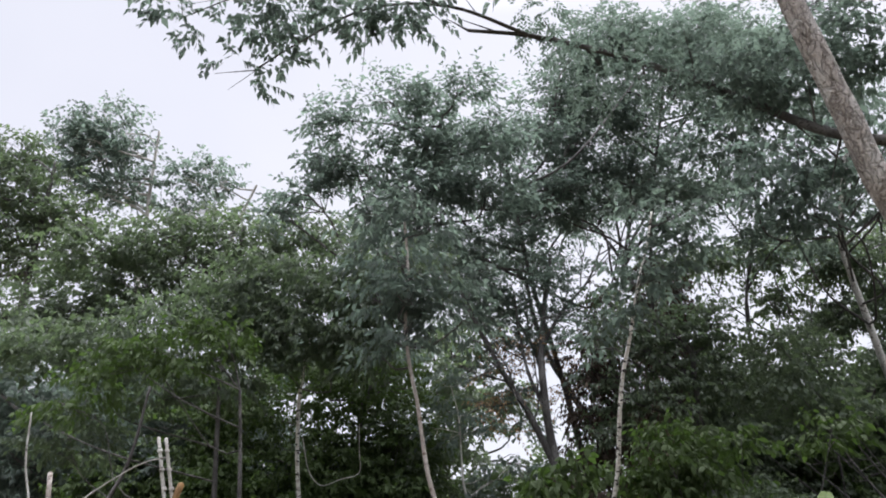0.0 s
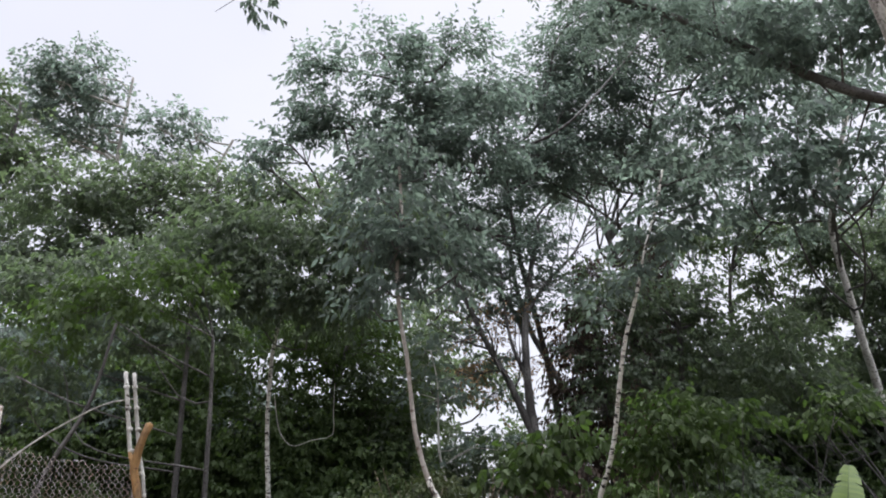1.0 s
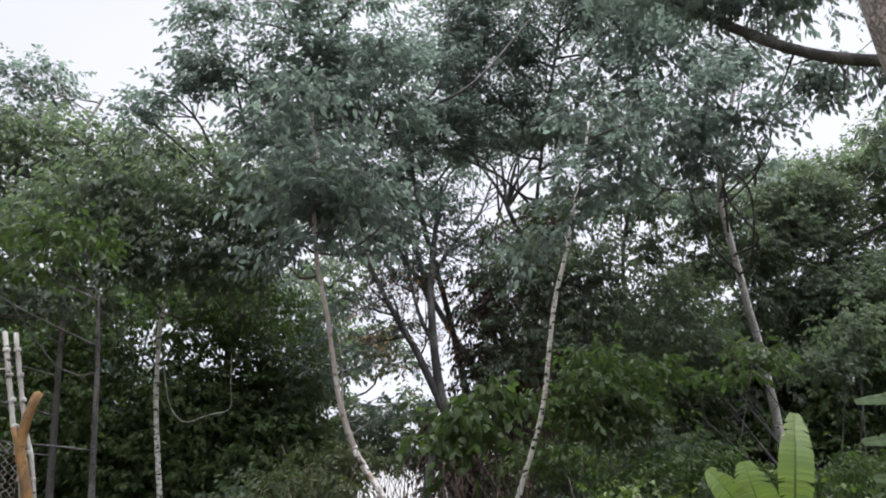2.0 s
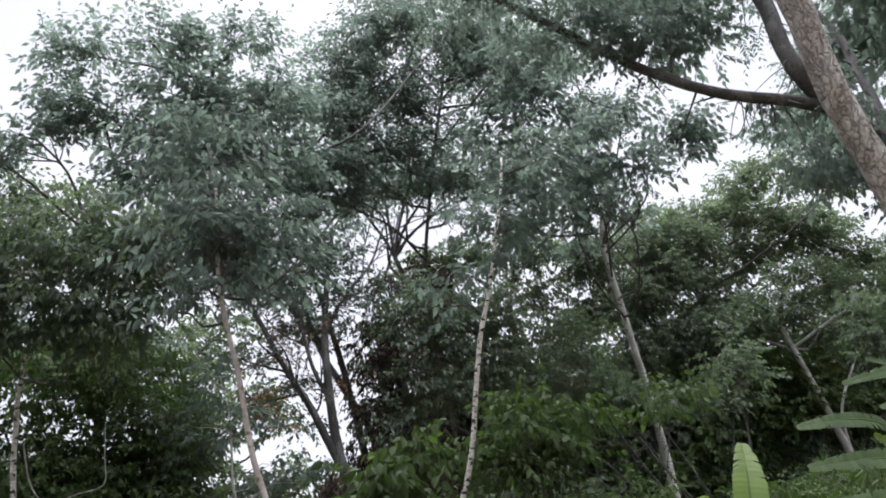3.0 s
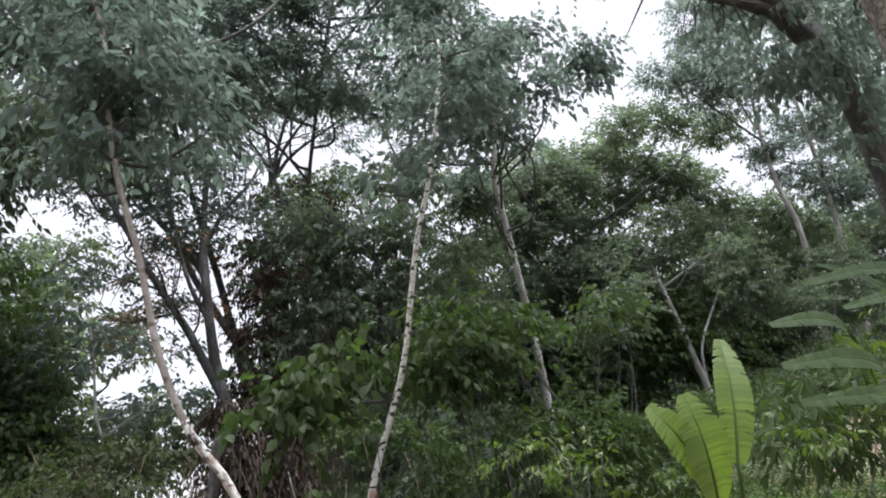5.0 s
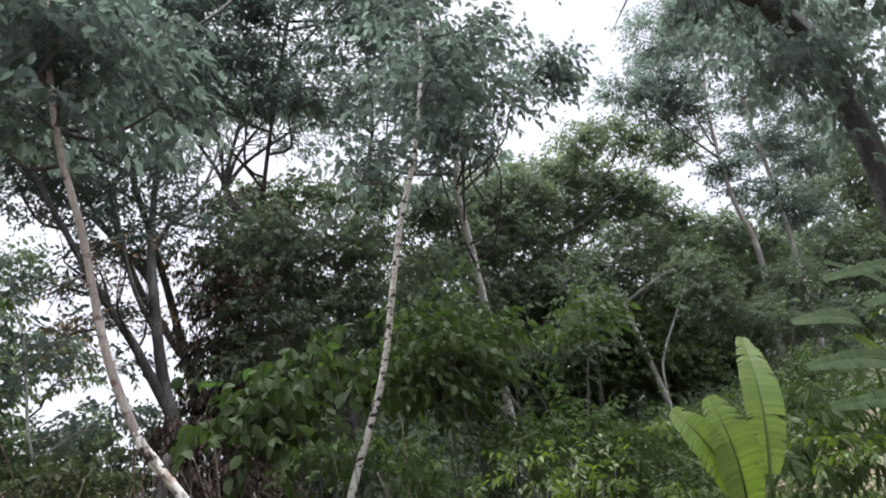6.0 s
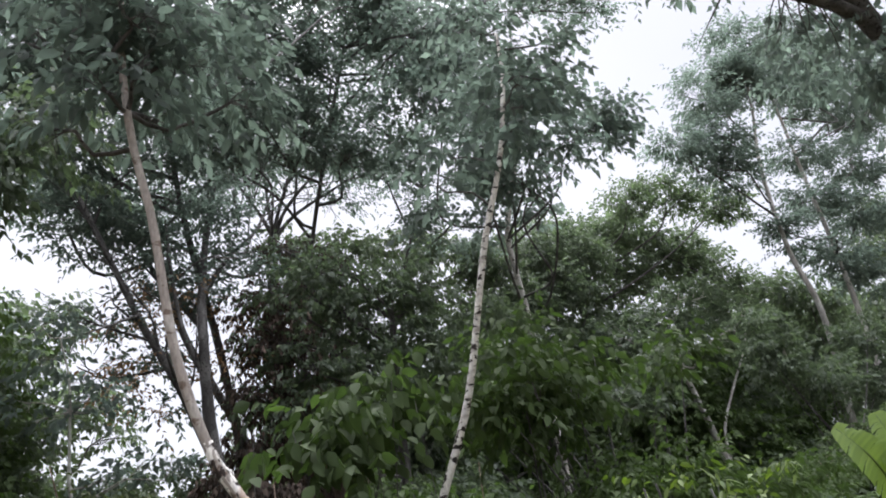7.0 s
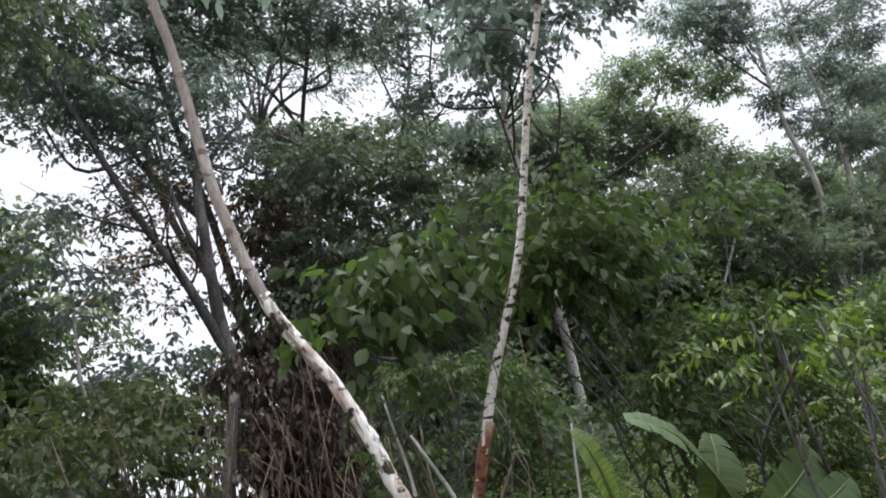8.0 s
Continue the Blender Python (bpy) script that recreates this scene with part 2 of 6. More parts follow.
def smooth_path(points, step):
    """A rounded line through the points, about step apart."""
    p = np.array(points, float)
    q = np.vstack((2 * p[0] - p[1], p, 2 * p[-1] - p[-2]))
    made = []
    for i in range(1, len(q) - 2):
        n = max(2, int(np.linalg.norm(q[i + 1] - q[i]) / step))
        u = np.linspace(0, 1, n, endpoint=False)[:, None]
        a, b, c, d = q[i - 1], q[i], q[i + 1], q[i + 2]
        made.append(0.5 * (2 * b + (c - a) * u + (2 * a - 5 * b + 4 * c - d) * u ** 2 + (3 * b - a - 3 * c + d) * u ** 3))
    return np.vstack((*made, p[-1:]))


class Wood:
    """Collects tapered round branches into one mesh."""

    def __init__(self):
        self.v, self.f, self.n = [], [], 0

    def tube(self, points, r0, r1, sides=8, step=0.25, knob=0.06, rng=None, power=1.0):
        rng = rng or np.random.default_rng(1)
        c = smooth_path(points, step)
        t = np.gradient(c, axis=0)
        t /= np.linalg.norm(t, axis=1)[:, None] + 1e-9
        ref = np.where(np.abs(t[:, 2:3]) > 0.9, [[1.0, 0, 0]], [[0, 0, 1.0]])
        u = np.cross(t, ref)
        u /= np.linalg.norm(u, axis=1)[:, None]
        if len(u) > 1:
            for i in range(1, len(u)):
                w = u[i - 1] - t[i] * (u[i - 1] @ t[i])
                u[i] = w / (np.linalg.norm(w) + 1e-9)
        w = np.cross(t, u)
        k = np.linspace(0, 1, len(c)) ** power
        r = (r0 + (r1 - r0) * k)[:, None] * (1 + knob * rng.standard_normal((len(c), sides)))
        a = np.linspace(0, 2 * np.pi, sides, endpoint=False)
        ring = c[:, None] + r[..., None] * (np.cos(a)[None, :, None] * u[:, None] + np.sin(a)[None, :, None] * w[:, None])
        base = self.n
        idx = base + np.arange(len(c) * sides).reshape(len(c), sides)
        nxt = np.roll(idx, -1, axis=1)
        self.f.append(np.stack((idx[:-1], nxt[:-1], nxt[1:], idx[1:]), -1).reshape(-1, 4))
        self.v.append(ring.reshape(-1, 3))
        tip = base + len(c) * sides
        self.v.append(c[-1:] + t[-1:] * r1 * 0.5)
        self.f.append(np.stack((idx[-1], nxt[-1], np.full(sides, tip), np.full(sides, tip)), -1))
        self.n = tip + 1
        return self

    def mesh(self, name, mat):
        f = np.vstack(self.f)
        tri = f[:, 2] == f[:, 3]
        loops = np.concatenate((f[~tri].ravel(), f[tri][:, :3].ravel()))
        sizes = np.concatenate((np.full((~tri).sum(), 4), np.full(tri.sum(), 3)))
        return mesh_of(name, np.vstack(self.v), loops, sizes, mat, True)


FINER, WIDER, FULLER = 0.74, 1.42, 1.62


def unit(a):
    return a / (np.linalg.norm(a, axis=-1, keepdims=True) + 1e-9)


def leaf_mesh(name, base, along, normal, length, width, mat, fold=0.25, curl=0.18, fine=False):
    """Leaf blades: folded along the midrib, tip bent down. Fine blades have a rounded outline."""
    n = len(base)
    d = unit(along)
    s = unit(np.cross(d, normal))
    up = np.cross(s, d)
    L, W = np.broadcast_to(length, n)[:, None], np.broadcast_to(width, n)[:, None]
    down = np.array([[0, 0, -1.0]])
    if fine:
        def at(u, side, lift):
            return base + d * L * u + s * W * side + up * W * lift + down * L * curl * u * u
        v = np.stack((base, at(0.25, 0.42, fold * 0.42), at(0.6, 0.46, fold * 0.46), at(1.0, 0, 0), at(0.6, -0.46, fold * 0.46), at(0.25, -0.42, fold * 0.42), at(0.25, 0, 0), at(0.6, 0, 0)), 1)
        pat = np.array([0, 1, 6, 6, 1, 2, 7, 7, 2, 3, 0, 6, 5, 5, 6, 7, 4, 7, 3, 4])
        sizes = np.tile([3, 4, 3, 3, 4, 3], n)
        loops = (np.arange(n)[:, None] * 8 + pat[None]).ravel()
    else:
        mid = base + d * L * 0.45 + up * W * fold * 0.5
        v = np.stack((base, mid + s * W * 0.5, base + d * L + down * L * curl, mid - s * W * 0.5), 1)
        loops = (np.arange(n)[:, None] * 4 + np.array([0, 1, 2, 0, 2, 3])[None]).ravel()
        sizes = np.full(2 * n, 3)
    return mesh_of(name, v.reshape(-1, 3), loops, sizes, mat)


def clump_keep(rng, p, wave, layer, share):
    """Uneven density: sums of waves leave gaps between flat layers of foliage."""
    s = np.zeros(len(p))
    for _ in range(5):
        k = rng.standard_normal(3) * (2 * np.pi / wave)
        k[2] *= wave / layer * 0.8
        k[0] *= 0.5
        k[1] *= 0.2
        s += np.sin(p @ k + rng.uniform(0, 6.3))
    return s > np.quantile(s, 1 - share)


def crown_twigs(rng, blobs, count_per_m2, wave=1.6, layer=0.9, share=0.72):
    """Twig starts and directions inside the blobs (x, y, z, across, depth, height)."""
    starts, ways = [], []
    for bx, by, bz, rx, ry, rz in blobs:
        n = max(6, int(count_per_m2 * np.pi * rx * rz / share))
        u = unit(rng.standard_normal((n, 3)))
        lump = 1 + 0.22 * np.sin(u @ rng.standard_normal(3) * 4 + rng.uniform(0, 6)) + 0.18 * np.sin(u @ rng.standard_normal(3) * 7 + rng.uniform(0, 6))
        q = u * (rng.uniform(0, 1, (n, 1)) ** 0.42) * lump[:, None] * np.array([rx, 0.75 * ry, rz])
        p = q + np.array([bx, by, bz])
        keep = clump_keep(rng, p, wave, layer, share)
        p, u = p[keep], u[keep]
        starts.append(p)
        ways.append(unit(u * np.array([1, 1, 0.45]) + 0.7 * rng.standard_normal(u.shape) * np.array([1, 1, 0.32]) + np.array([0, 0, 0.12])))
    return np.vstack(starts), np.vstack(ways)


def crown_mesh(name, rng, blobs, mat, leaf=0.16, slim=0.42, cover=2.6, per_twig=9, twig=0.55, droop=0.35, style="broad", fine=False, **kw):
    """All leaves of one crown. cover: leaf area above each square metre."""
    if not fine:
        leaf, slim, cover = leaf * FINER, min(0.62, slim * WIDER), cover * FULLER
    area = 0.5 * leaf * leaf * slim
    if style == "pinnate":
        per_frond, fronds = 14, max(2, per_twig // 3)
        p, w = crown_twigs(rng, blobs, cover / (area * per_frond * fronds), **kw)
        n = len(p)
        p = np.repeat(p, fronds, 0) + rng.standard_normal((n * fronds, 3)) * twig * 0.22
        w = unit(np.repeat(w, fronds, 0) + 0.75 * rng.standard_normal((n * fronds, 3)) * np.array([1, 1, 0.6]))
        u = np.linspace(0.12, 1, per_frond)
        span = twig * rng.uniform(0.7, 1.2, (len(p), 1, 1))
        sag = droop * rng.uniform(0.5, 1.4, (len(p), 1, 1))
        base = p[:, None] + w[:, None] * span * u[None, :, None] + np.array([0, 0, -1.0]) * sag * span * (u ** 2)[None, :, None]
        tang = unit(w[:, None] + np.array([0, 0, -2.0]) * sag * u[None, :, None])
        side = unit(np.cross(tang, [0, 0, 1.0])) * np.where(np.arange(per_frond) % 2, 1, -1)[None, :, None]
        along = unit(0.75 * side + 0.65 * tang + np.array([0, 0, -0.25]) + 0.15 * rng.standard_normal(base.shape))
        base, along = base.reshape(-1, 3), along.reshape(-1, 3)
        nrm = unit(np.array([0, 0, 1.0]) + 0.35 * rng.standard_normal(base.shape))
        ln = leaf * rng.uniform(0.75, 1.2, len(base))
        return leaf_mesh(name, base, along, nrm, ln, ln * slim, mat, 0.1, 0.1, fine)
    p, w = crown_twigs(rng, blobs, cover / (area * per_twig), **kw)
    n = len(p)
    u = np.linspace(0.1, 1, per_twig)
    span = twig * rng.uniform(0.6, 1.3, (n, 1, 1))
    base = p[:, None] + w[:, None] * span * u[None, :, None] + np.array([0, 0, -1.0]) * 0.25 * droop * span * (u ** 2)[None, :, None]
    ang = np.arange(per_twig) * 2.4 + rng.uniform(0, 6.3, (n, 1))
    s = unit(np.cross(w, np.array([0, 0, 1.0])))
    v = np.cross(s, w)
    side = np.cos(ang)[..., None] * s[:, None] + np.sin(ang)[..., None] * v[:, None] * 0.6
    along = unit(side * 0.9 + w[:, None] * (0.35 + 0.5 * u[None, :, None]) + np.array([0, 0, -1.0]) * droop * rng.uniform(0.3, 1.7, (n, per_twig, 1)) + 0.2 * rng.standard_normal(side.shape))
    base, along = base.reshape(-1, 3), along.reshape(-1, 3)
    nrm = unit(np.array([0, 0, 0.6]) + 0.8 * rng.standard_normal(base.shape))
    ln = leaf * rng.uniform(0.6, 1.25, len(base))
    return leaf_mesh(name, base, along, nrm, ln, ln * slim, mat, 0.3, 0.2, fine)


def limb_mesh(rng, start, blob, r0, mat, twigs=7, bow=0.12):
    """One limb from the trunk to a clump of foliage, with its forking branches."""
    a, b = np.array(start, float), np.array(blob[:3], float)
    r = np.array(blob[3:], float)
    span = np.linalg.norm(b - a)
    m1 = a + (b - a) * 0.4 + rng.standard_normal(3) * span * bow + np.array([0, 0, -0.06 * span])
    m2 = a + (b - a) * 0.75 + rng.standard_normal(3) * span * bow * 0.7
    wood = Wood().tube((a, m1, m2, b), r0, r0 * 0.45, 7, 0.3, 0.08, rng)
    for _ in range(twigs):
        d = unit(rng.standard_normal(3) + unit(b - a) * 0.8 + np.array([0, 0, 0.25]))
        o = m2 + (b - m2) * rng.uniform(0.1, 1.0)
        e = b + d * r * rng.uniform(0.6, 1.0)
        k = o + (e - o) * 0.5 + rng.standard_normal(3) * 0.12 * np.linalg.norm(e - o)
        wood.tube((o, k, e), r0 * 0.4, r0 * 0.08, 5, 0.3, 0.05, rng)
        for _ in range(2):
            o2 = o + (e - o) * rng.uniform(0.4, 0.8)
            e2 = o2 + unit(rng.standard_normal(3) + unit(e - o)) * r * rng.uniform(0.3, 0.6)
            wood.tube((o2, (o2 + e2) / 2 + rng.standard_normal(3) * 0.05, e2), r0 * 0.17, r0 * 0.05, 4, 0.35, 0.0, rng)
    return wood.mesh("limb", mat)


def tree(label, trunk, r0, r1, blobs, bark, leaf_mat, seed, name="tree", category="tree", leaf=0.16, limb_r=0.06, twigs=7, crown_from=0.4, group="", limbs=True, limb_bark=None, **kw):
    """A tree: trunk line, one limb to each clump, one crown of leaves."""
    rng = np.random.default_rng(seed)
    x, y, z = trunk[0]
    root = thing(name, x, y, z, label, category, group)
    line = smooth_path(trunk, 0.3)
    part("trunk", Wood().tube([(x, y, z - 0.15), *trunk], r0, r1, 12, 0.18, 0.035, rng).mesh("trunk", bark), root)
    if limbs:
        usable = line[int(len(line) * crown_from):]
        for blob in blobs:
            b = np.array(blob[:3])
            gap = np.linalg.norm(usable[:, :2] - b[:2], axis=1)
            want = b[2] - 0.55 * gap
            i = int(np.argmin(np.abs(usable[:, 2] - want) + 0.2 * np.linalg.norm(usable - b, axis=1)))
            k = len(line) - len(usable) + i
            here = r0 + (r1 - r0) * k / max(1, len(line) - 1)
            part("limb", limb_mesh(rng, usable[i], blob, min(limb_r, here * 0.8), limb_bark or bark, twigs), root)
    part("crown", crown_mesh("crown", rng, blobs, leaf_mat, leaf, **kw), root)
    return root


def shrub(label, x, y, blobs, leaf_mat, seed, leaf=0.14, stems=6, stem_r=0.018, bark=None, name="shrub", category="shrub", **kw):
    """A bush: several thin stems from the ground and a leafy mass of clumps."""
    rng = np.random.default_rng(seed)
    z = float(ground_z(x, y))
    root = thing(name, x, y, z, label, category)
    for i in range(stems):
        b = np.array(blobs[i % len(blobs)])
        top = b[:3] + rng.standard_normal(3) * b[3:] * 0.35
        foot = np.array([x + rng.normal(0, 0.25), y + rng.normal(0, 0.25), z - 0.1])
        mid = foot + (top - foot) * 0.5 + rng.standard_normal(3) * 0.15
        w = Wood().tube((foot, mid, top), stem_r * rng.uniform(0.7, 1.3), stem_r * 0.35, 6, 0.25, 0.05, rng)
        for _ in range(4):
            o = mid + (top - mid) * rng.uniform(0, 0.9)
            w.tube((o, o + rng.standard_normal(3) * b[3:] * 0.45 + (0, 0, 0.15)), stem_r * 0.4, stem_r * 0.15, 4, 0.25, 0.0, rng)
        part("stem", w.mesh("stem", bark or BARK_DARK), root)
    part("foliage", crown_mesh("foliage", rng, blobs, leaf_mat, leaf, **kw), root)
    return root


# ---------------------------------------------------------------- the ground
def ground():
    near = np.arange(-60, 60.01, 1.0)
    rim = np.array([80, 110, 160, 250, 400, 700, 1200, 2000, 3000])
    xs = np.concatenate((-rim[::-1], near, rim))
    ys = xs.copy()
    gx, gy = np.meshgrid(xs, ys)
    gz = ground_z(gx, gy)
    v = np.stack((gx, gy, gz), -1).reshape(-1, 3)
    n = len(xs)
    i = np.arange(n * n).reshape(n, n)
    f = np.stack((i[:-1, :-1], i[:-1, 1:], i[1:, 1:], i[1:, :-1]), -1).reshape(-1, 4)
    ob = new("ground", mesh_of("ground", v, f, np.full(len(f), 4), SOIL, True))
    return tagged(ob, "brown soil with leaf litter and moss under the trees", "ground", kind="structure")


ground()

# ---------------------------------------------------------------- slender white-barked trees on the bank
slender = tree("slender leaning tree with white dark-scarred bark on the bank",
     [(2.2, 13.15, 0.4), (2.41, 12.84, 1.3), (2.59, 12.68, 1.95), (2.73, 12.52, 2.4), (2.84, 12.35, 2.8), (2.9, 12.19, 3.2), (2.93, 12.03, 3.6), (2.97, 11.89, 4.0), (3.03, 11.76, 4.4), (3.14, 11.65, 4.8), (3.24, 11.57, 5.2), (3.36, 11.55, 5.7), (3.6, 11.7, 6.4), (3.8, 11.9, 7.1)],
     0.047, 0.018, [
    (3.92, 11.90, 6.90, 0.52, 0.35, 0.41), (3.88, 11.90, 6.14, 0.45, 0.33, 0.41), (3.30, 11.90, 5.92, 0.38, 0.27, 0.35),
    (4.30, 11.90, 6.53, 0.40, 0.29, 0.36), (3.30, 11.32, 5.36, 0.26, 0.14, 0.24), (3.42, 11.32, 5.85, 0.28, 0.14, 0.26), (2.87, 11.90, 5.23, 0.34, 0.20, 0.19),
    (2.67, 11.90, 4.88, 0.29, 0.20, 0.17), (4.80, 12.20, 7.36, 0.37, 0.30, 0.30), (3.60, 12.20, 7.35, 0.34, 0.28, 0.27)],
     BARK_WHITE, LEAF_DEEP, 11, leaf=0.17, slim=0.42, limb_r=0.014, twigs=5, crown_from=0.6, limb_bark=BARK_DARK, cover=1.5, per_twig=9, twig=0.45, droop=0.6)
part("trunk_base", Wood().tube([(2.2, 13.15, 0.25), (2.41, 12.84, 1.3), (2.465, 12.79, 1.5), (2.52, 12.74, 1.67)], 0.054, 0.0455, 12, 0.08, 0.07, np.random.default_rng(8)).mesh("trunk_base", BARK_RED), slender, "rust-brown flaking lower bark")
bent = tree("bent tree with tan bark peeling white at its foot",
     [(1.1, 11.08, 0.4), (0.97, 11.13, 0.9), (0.85, 11.18, 1.25), (0.74, 11.23, 1.6), (0.61, 11.28, 1.9), (0.39, 11.32, 2.25), (0.25, 11.33, 2.6), (0.15, 11.34, 2.95), (0.09, 11.35, 3.3), (0.04, 11.36, 3.65), (-0.01, 11.39, 4.0), (-0.12, 11.43, 4.5), (-0.2, 11.5, 5.2), (-0.2, 11.8, 6.2), (-0.3, 12.1, 7.2)],
     0.039, 0.022, [
    (-0.24, 11.70, 5.42, 0.40, 0.26, 0.30), (0.29, 11.70, 5.48, 0.41, 0.31, 0.42), (-0.59, 11.70, 4.74, 0.31, 0.20, 0.15),
    (0.66, 11.70, 5.29, 0.33, 0.23, 0.29), (0.06, 11.80, 5.05, 0.29, 0.20, 0.22), (-0.54, 11.70, 5.67, 0.37, 0.25, 0.30),
    (0.46, 11.70, 6.07, 0.45, 0.29, 0.32), (-0.16, 11.70, 6.03, 0.48, 0.29, 0.30), (-0.35, 11.30, 4.85, 0.24, 0.18, 0.18), (-0.12, 11.15, 4.98, 0.28, 0.10, 0.20), (-0.22, 11.18, 5.45, 0.32, 0.10, 0.30),
    (-0.2, 11.35, 6.05, 0.34, 0.12, 0.34),
    (-0.78, 12.20, 6.66, 0.38, 0.27, 0.35), (-0.31, 12.20, 6.97, 0.42, 0.29, 0.35), (-0.83, 12.20, 5.88, 0.24, 0.20, 0.24),
    (0.15, 12.20, 7.07, 0.39, 0.28, 0.36), (-0.81, 12.20, 7.36, 0.40, 0.28, 0.35), (-0.21, 12.20, 7.59, 0.51, 0.30, 0.31)],
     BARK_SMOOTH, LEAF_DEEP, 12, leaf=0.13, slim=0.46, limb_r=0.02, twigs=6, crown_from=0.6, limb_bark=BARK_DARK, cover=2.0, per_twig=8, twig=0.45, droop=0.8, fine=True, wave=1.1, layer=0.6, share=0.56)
part("trunk_base", Wood().tube([(1.1, 11.08, 0.2), (0.97, 11.13, 0.9), (0.85, 11.18, 1.25), (0.74, 11.23, 1.6), (0.61, 11.28, 1.9), (0.39, 11.32, 2.25), (0.33, 11.325, 2.4)], 0.043, 0.035, 14, 0.05, 0.11, np.random.default_rng(18)).mesh("trunk_base", BARK_RUST), bent, "white lower bark in flaking plates")
tree("pale speckled straight tree among dark foliage",
     [(-3.0, 18.0, 0.9), (-3.2, 18.0, 2.2), (-3.42, 18.0, 3.9), (-3.47, 18.0, 4.9), (-3.48, 18.0, 5.5), (-3.4, 18.0, 6.4), (-3.2, 18.0, 7.4)],
     0.058, 0.038, [
    (-4.61, 17.00, 7.98, 1.47, 1.05, 0.87), (-2.98, 17.00, 8.06, 1.34, 0.96, 0.80), (-1.63, 17.00, 7.87, 1.06, 0.89, 0.93),
    (-3.44, 17.00, 6.83, 1.17, 0.82, 0.65), (-2.12, 17.00, 6.65, 1.03, 0.76, 0.65), (-5.04, 17.00, 6.89, 1.05, 0.76, 0.65),
    (-0.83, 17.00, 8.26, 0.93, 0.72, 0.66)],
     BARK_WHITE, LEAF_MID, 13, leaf=0.2, slim=0.36, limb_r=0.022, twigs=6, limb_bark=BARK_DARK, cover=2.9, twig=0.6, droop=0.9)
tree("tall grey-barked tree with large dark glossy leaves",
     [(13.6, 24.4, 1.5), (13.45, 24.2, 3.9), (13.2, 23.9, 5.1), (13.0, 23.7, 6.3), (12.6, 23.3, 7.5), (12.33, 23.03, 8.7), (12.06, 22.8, 9.9), (11.94, 22.6, 11.1), (12.2, 21.8, 13.2), (12.6, 21.2, 15.0)],
     0.15, 0.06, [
    (9.52, 18.80, 12.22, 1.10, 0.85, 0.78), (11.17, 18.80, 13.01, 0.82, 0.61, 0.53), (12.66, 18.80, 12.62, 1.17, 0.87, 0.75),
    (10.98, 18.80, 11.29, 1.11, 0.82, 0.71), (8.77, 18.80, 10.89, 0.90, 0.74, 0.75), (9.48, 18.80, 10.11, 0.90, 0.67, 0.60),
    (13.38, 18.80, 13.01, 0.68, 0.54, 0.51), (9.68, 20.50, 14.72, 1.22, 0.94, 0.87), (8.34, 20.50, 13.31, 1.33, 1.05, 1.00),
    (8.26, 20.50, 15.54, 1.21, 0.90, 0.78), (10.34, 20.50, 16.37, 1.09, 0.82, 0.73)] + [
    (12.57, 23.00, 12.87, 0.99, 0.71, 0.59), (11.65, 23.00, 11.49, 0.79, 0.56, 0.46), (13.42, 23.00, 11.71, 0.70, 0.54, 0.49)],
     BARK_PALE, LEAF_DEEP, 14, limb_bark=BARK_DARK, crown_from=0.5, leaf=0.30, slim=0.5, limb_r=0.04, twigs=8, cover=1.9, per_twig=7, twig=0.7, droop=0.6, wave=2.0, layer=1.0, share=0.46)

# ---------------------------------------------------------------- forked tree against the sky
def branchy_limb(parent, line, r, rng, bark, reach=2.4, fork=3):
    """A long limb with side branches and twigs along it."""
    w = Wood().tube(line, r, r * 0.4, 8, 0.25, 0.05, rng)
    way = smooth_path(line, 0.5)
    for i in range(3, len(way) - 1):
        d = unit(unit(way[i + 1] - way[i]) + 0.7 * rng.standard_normal(3))
        e = way[i] + d * rng.uniform(0.4, 1.0) * reach
        m = (way[i] + e) / 2 + 0.12 * rng.standard_normal(3)
        w.tube((way[i], m, e), r * 0.28 + 0.006, 0.008, 5, 0.25, 0.0, rng)
        for _ in range(fork * 2):
            o = m + (e - m) * rng.uniform(0, 0.9)
            w.tube((o, o + unit(d + 0.8 * rng.standard_normal(3)) * rng.uniform(0.4, 0.9)), 0.012, 0.006, 4, 0.3, 0.0, rng)
    part("limb", w.mesh("limb", bark), parent)


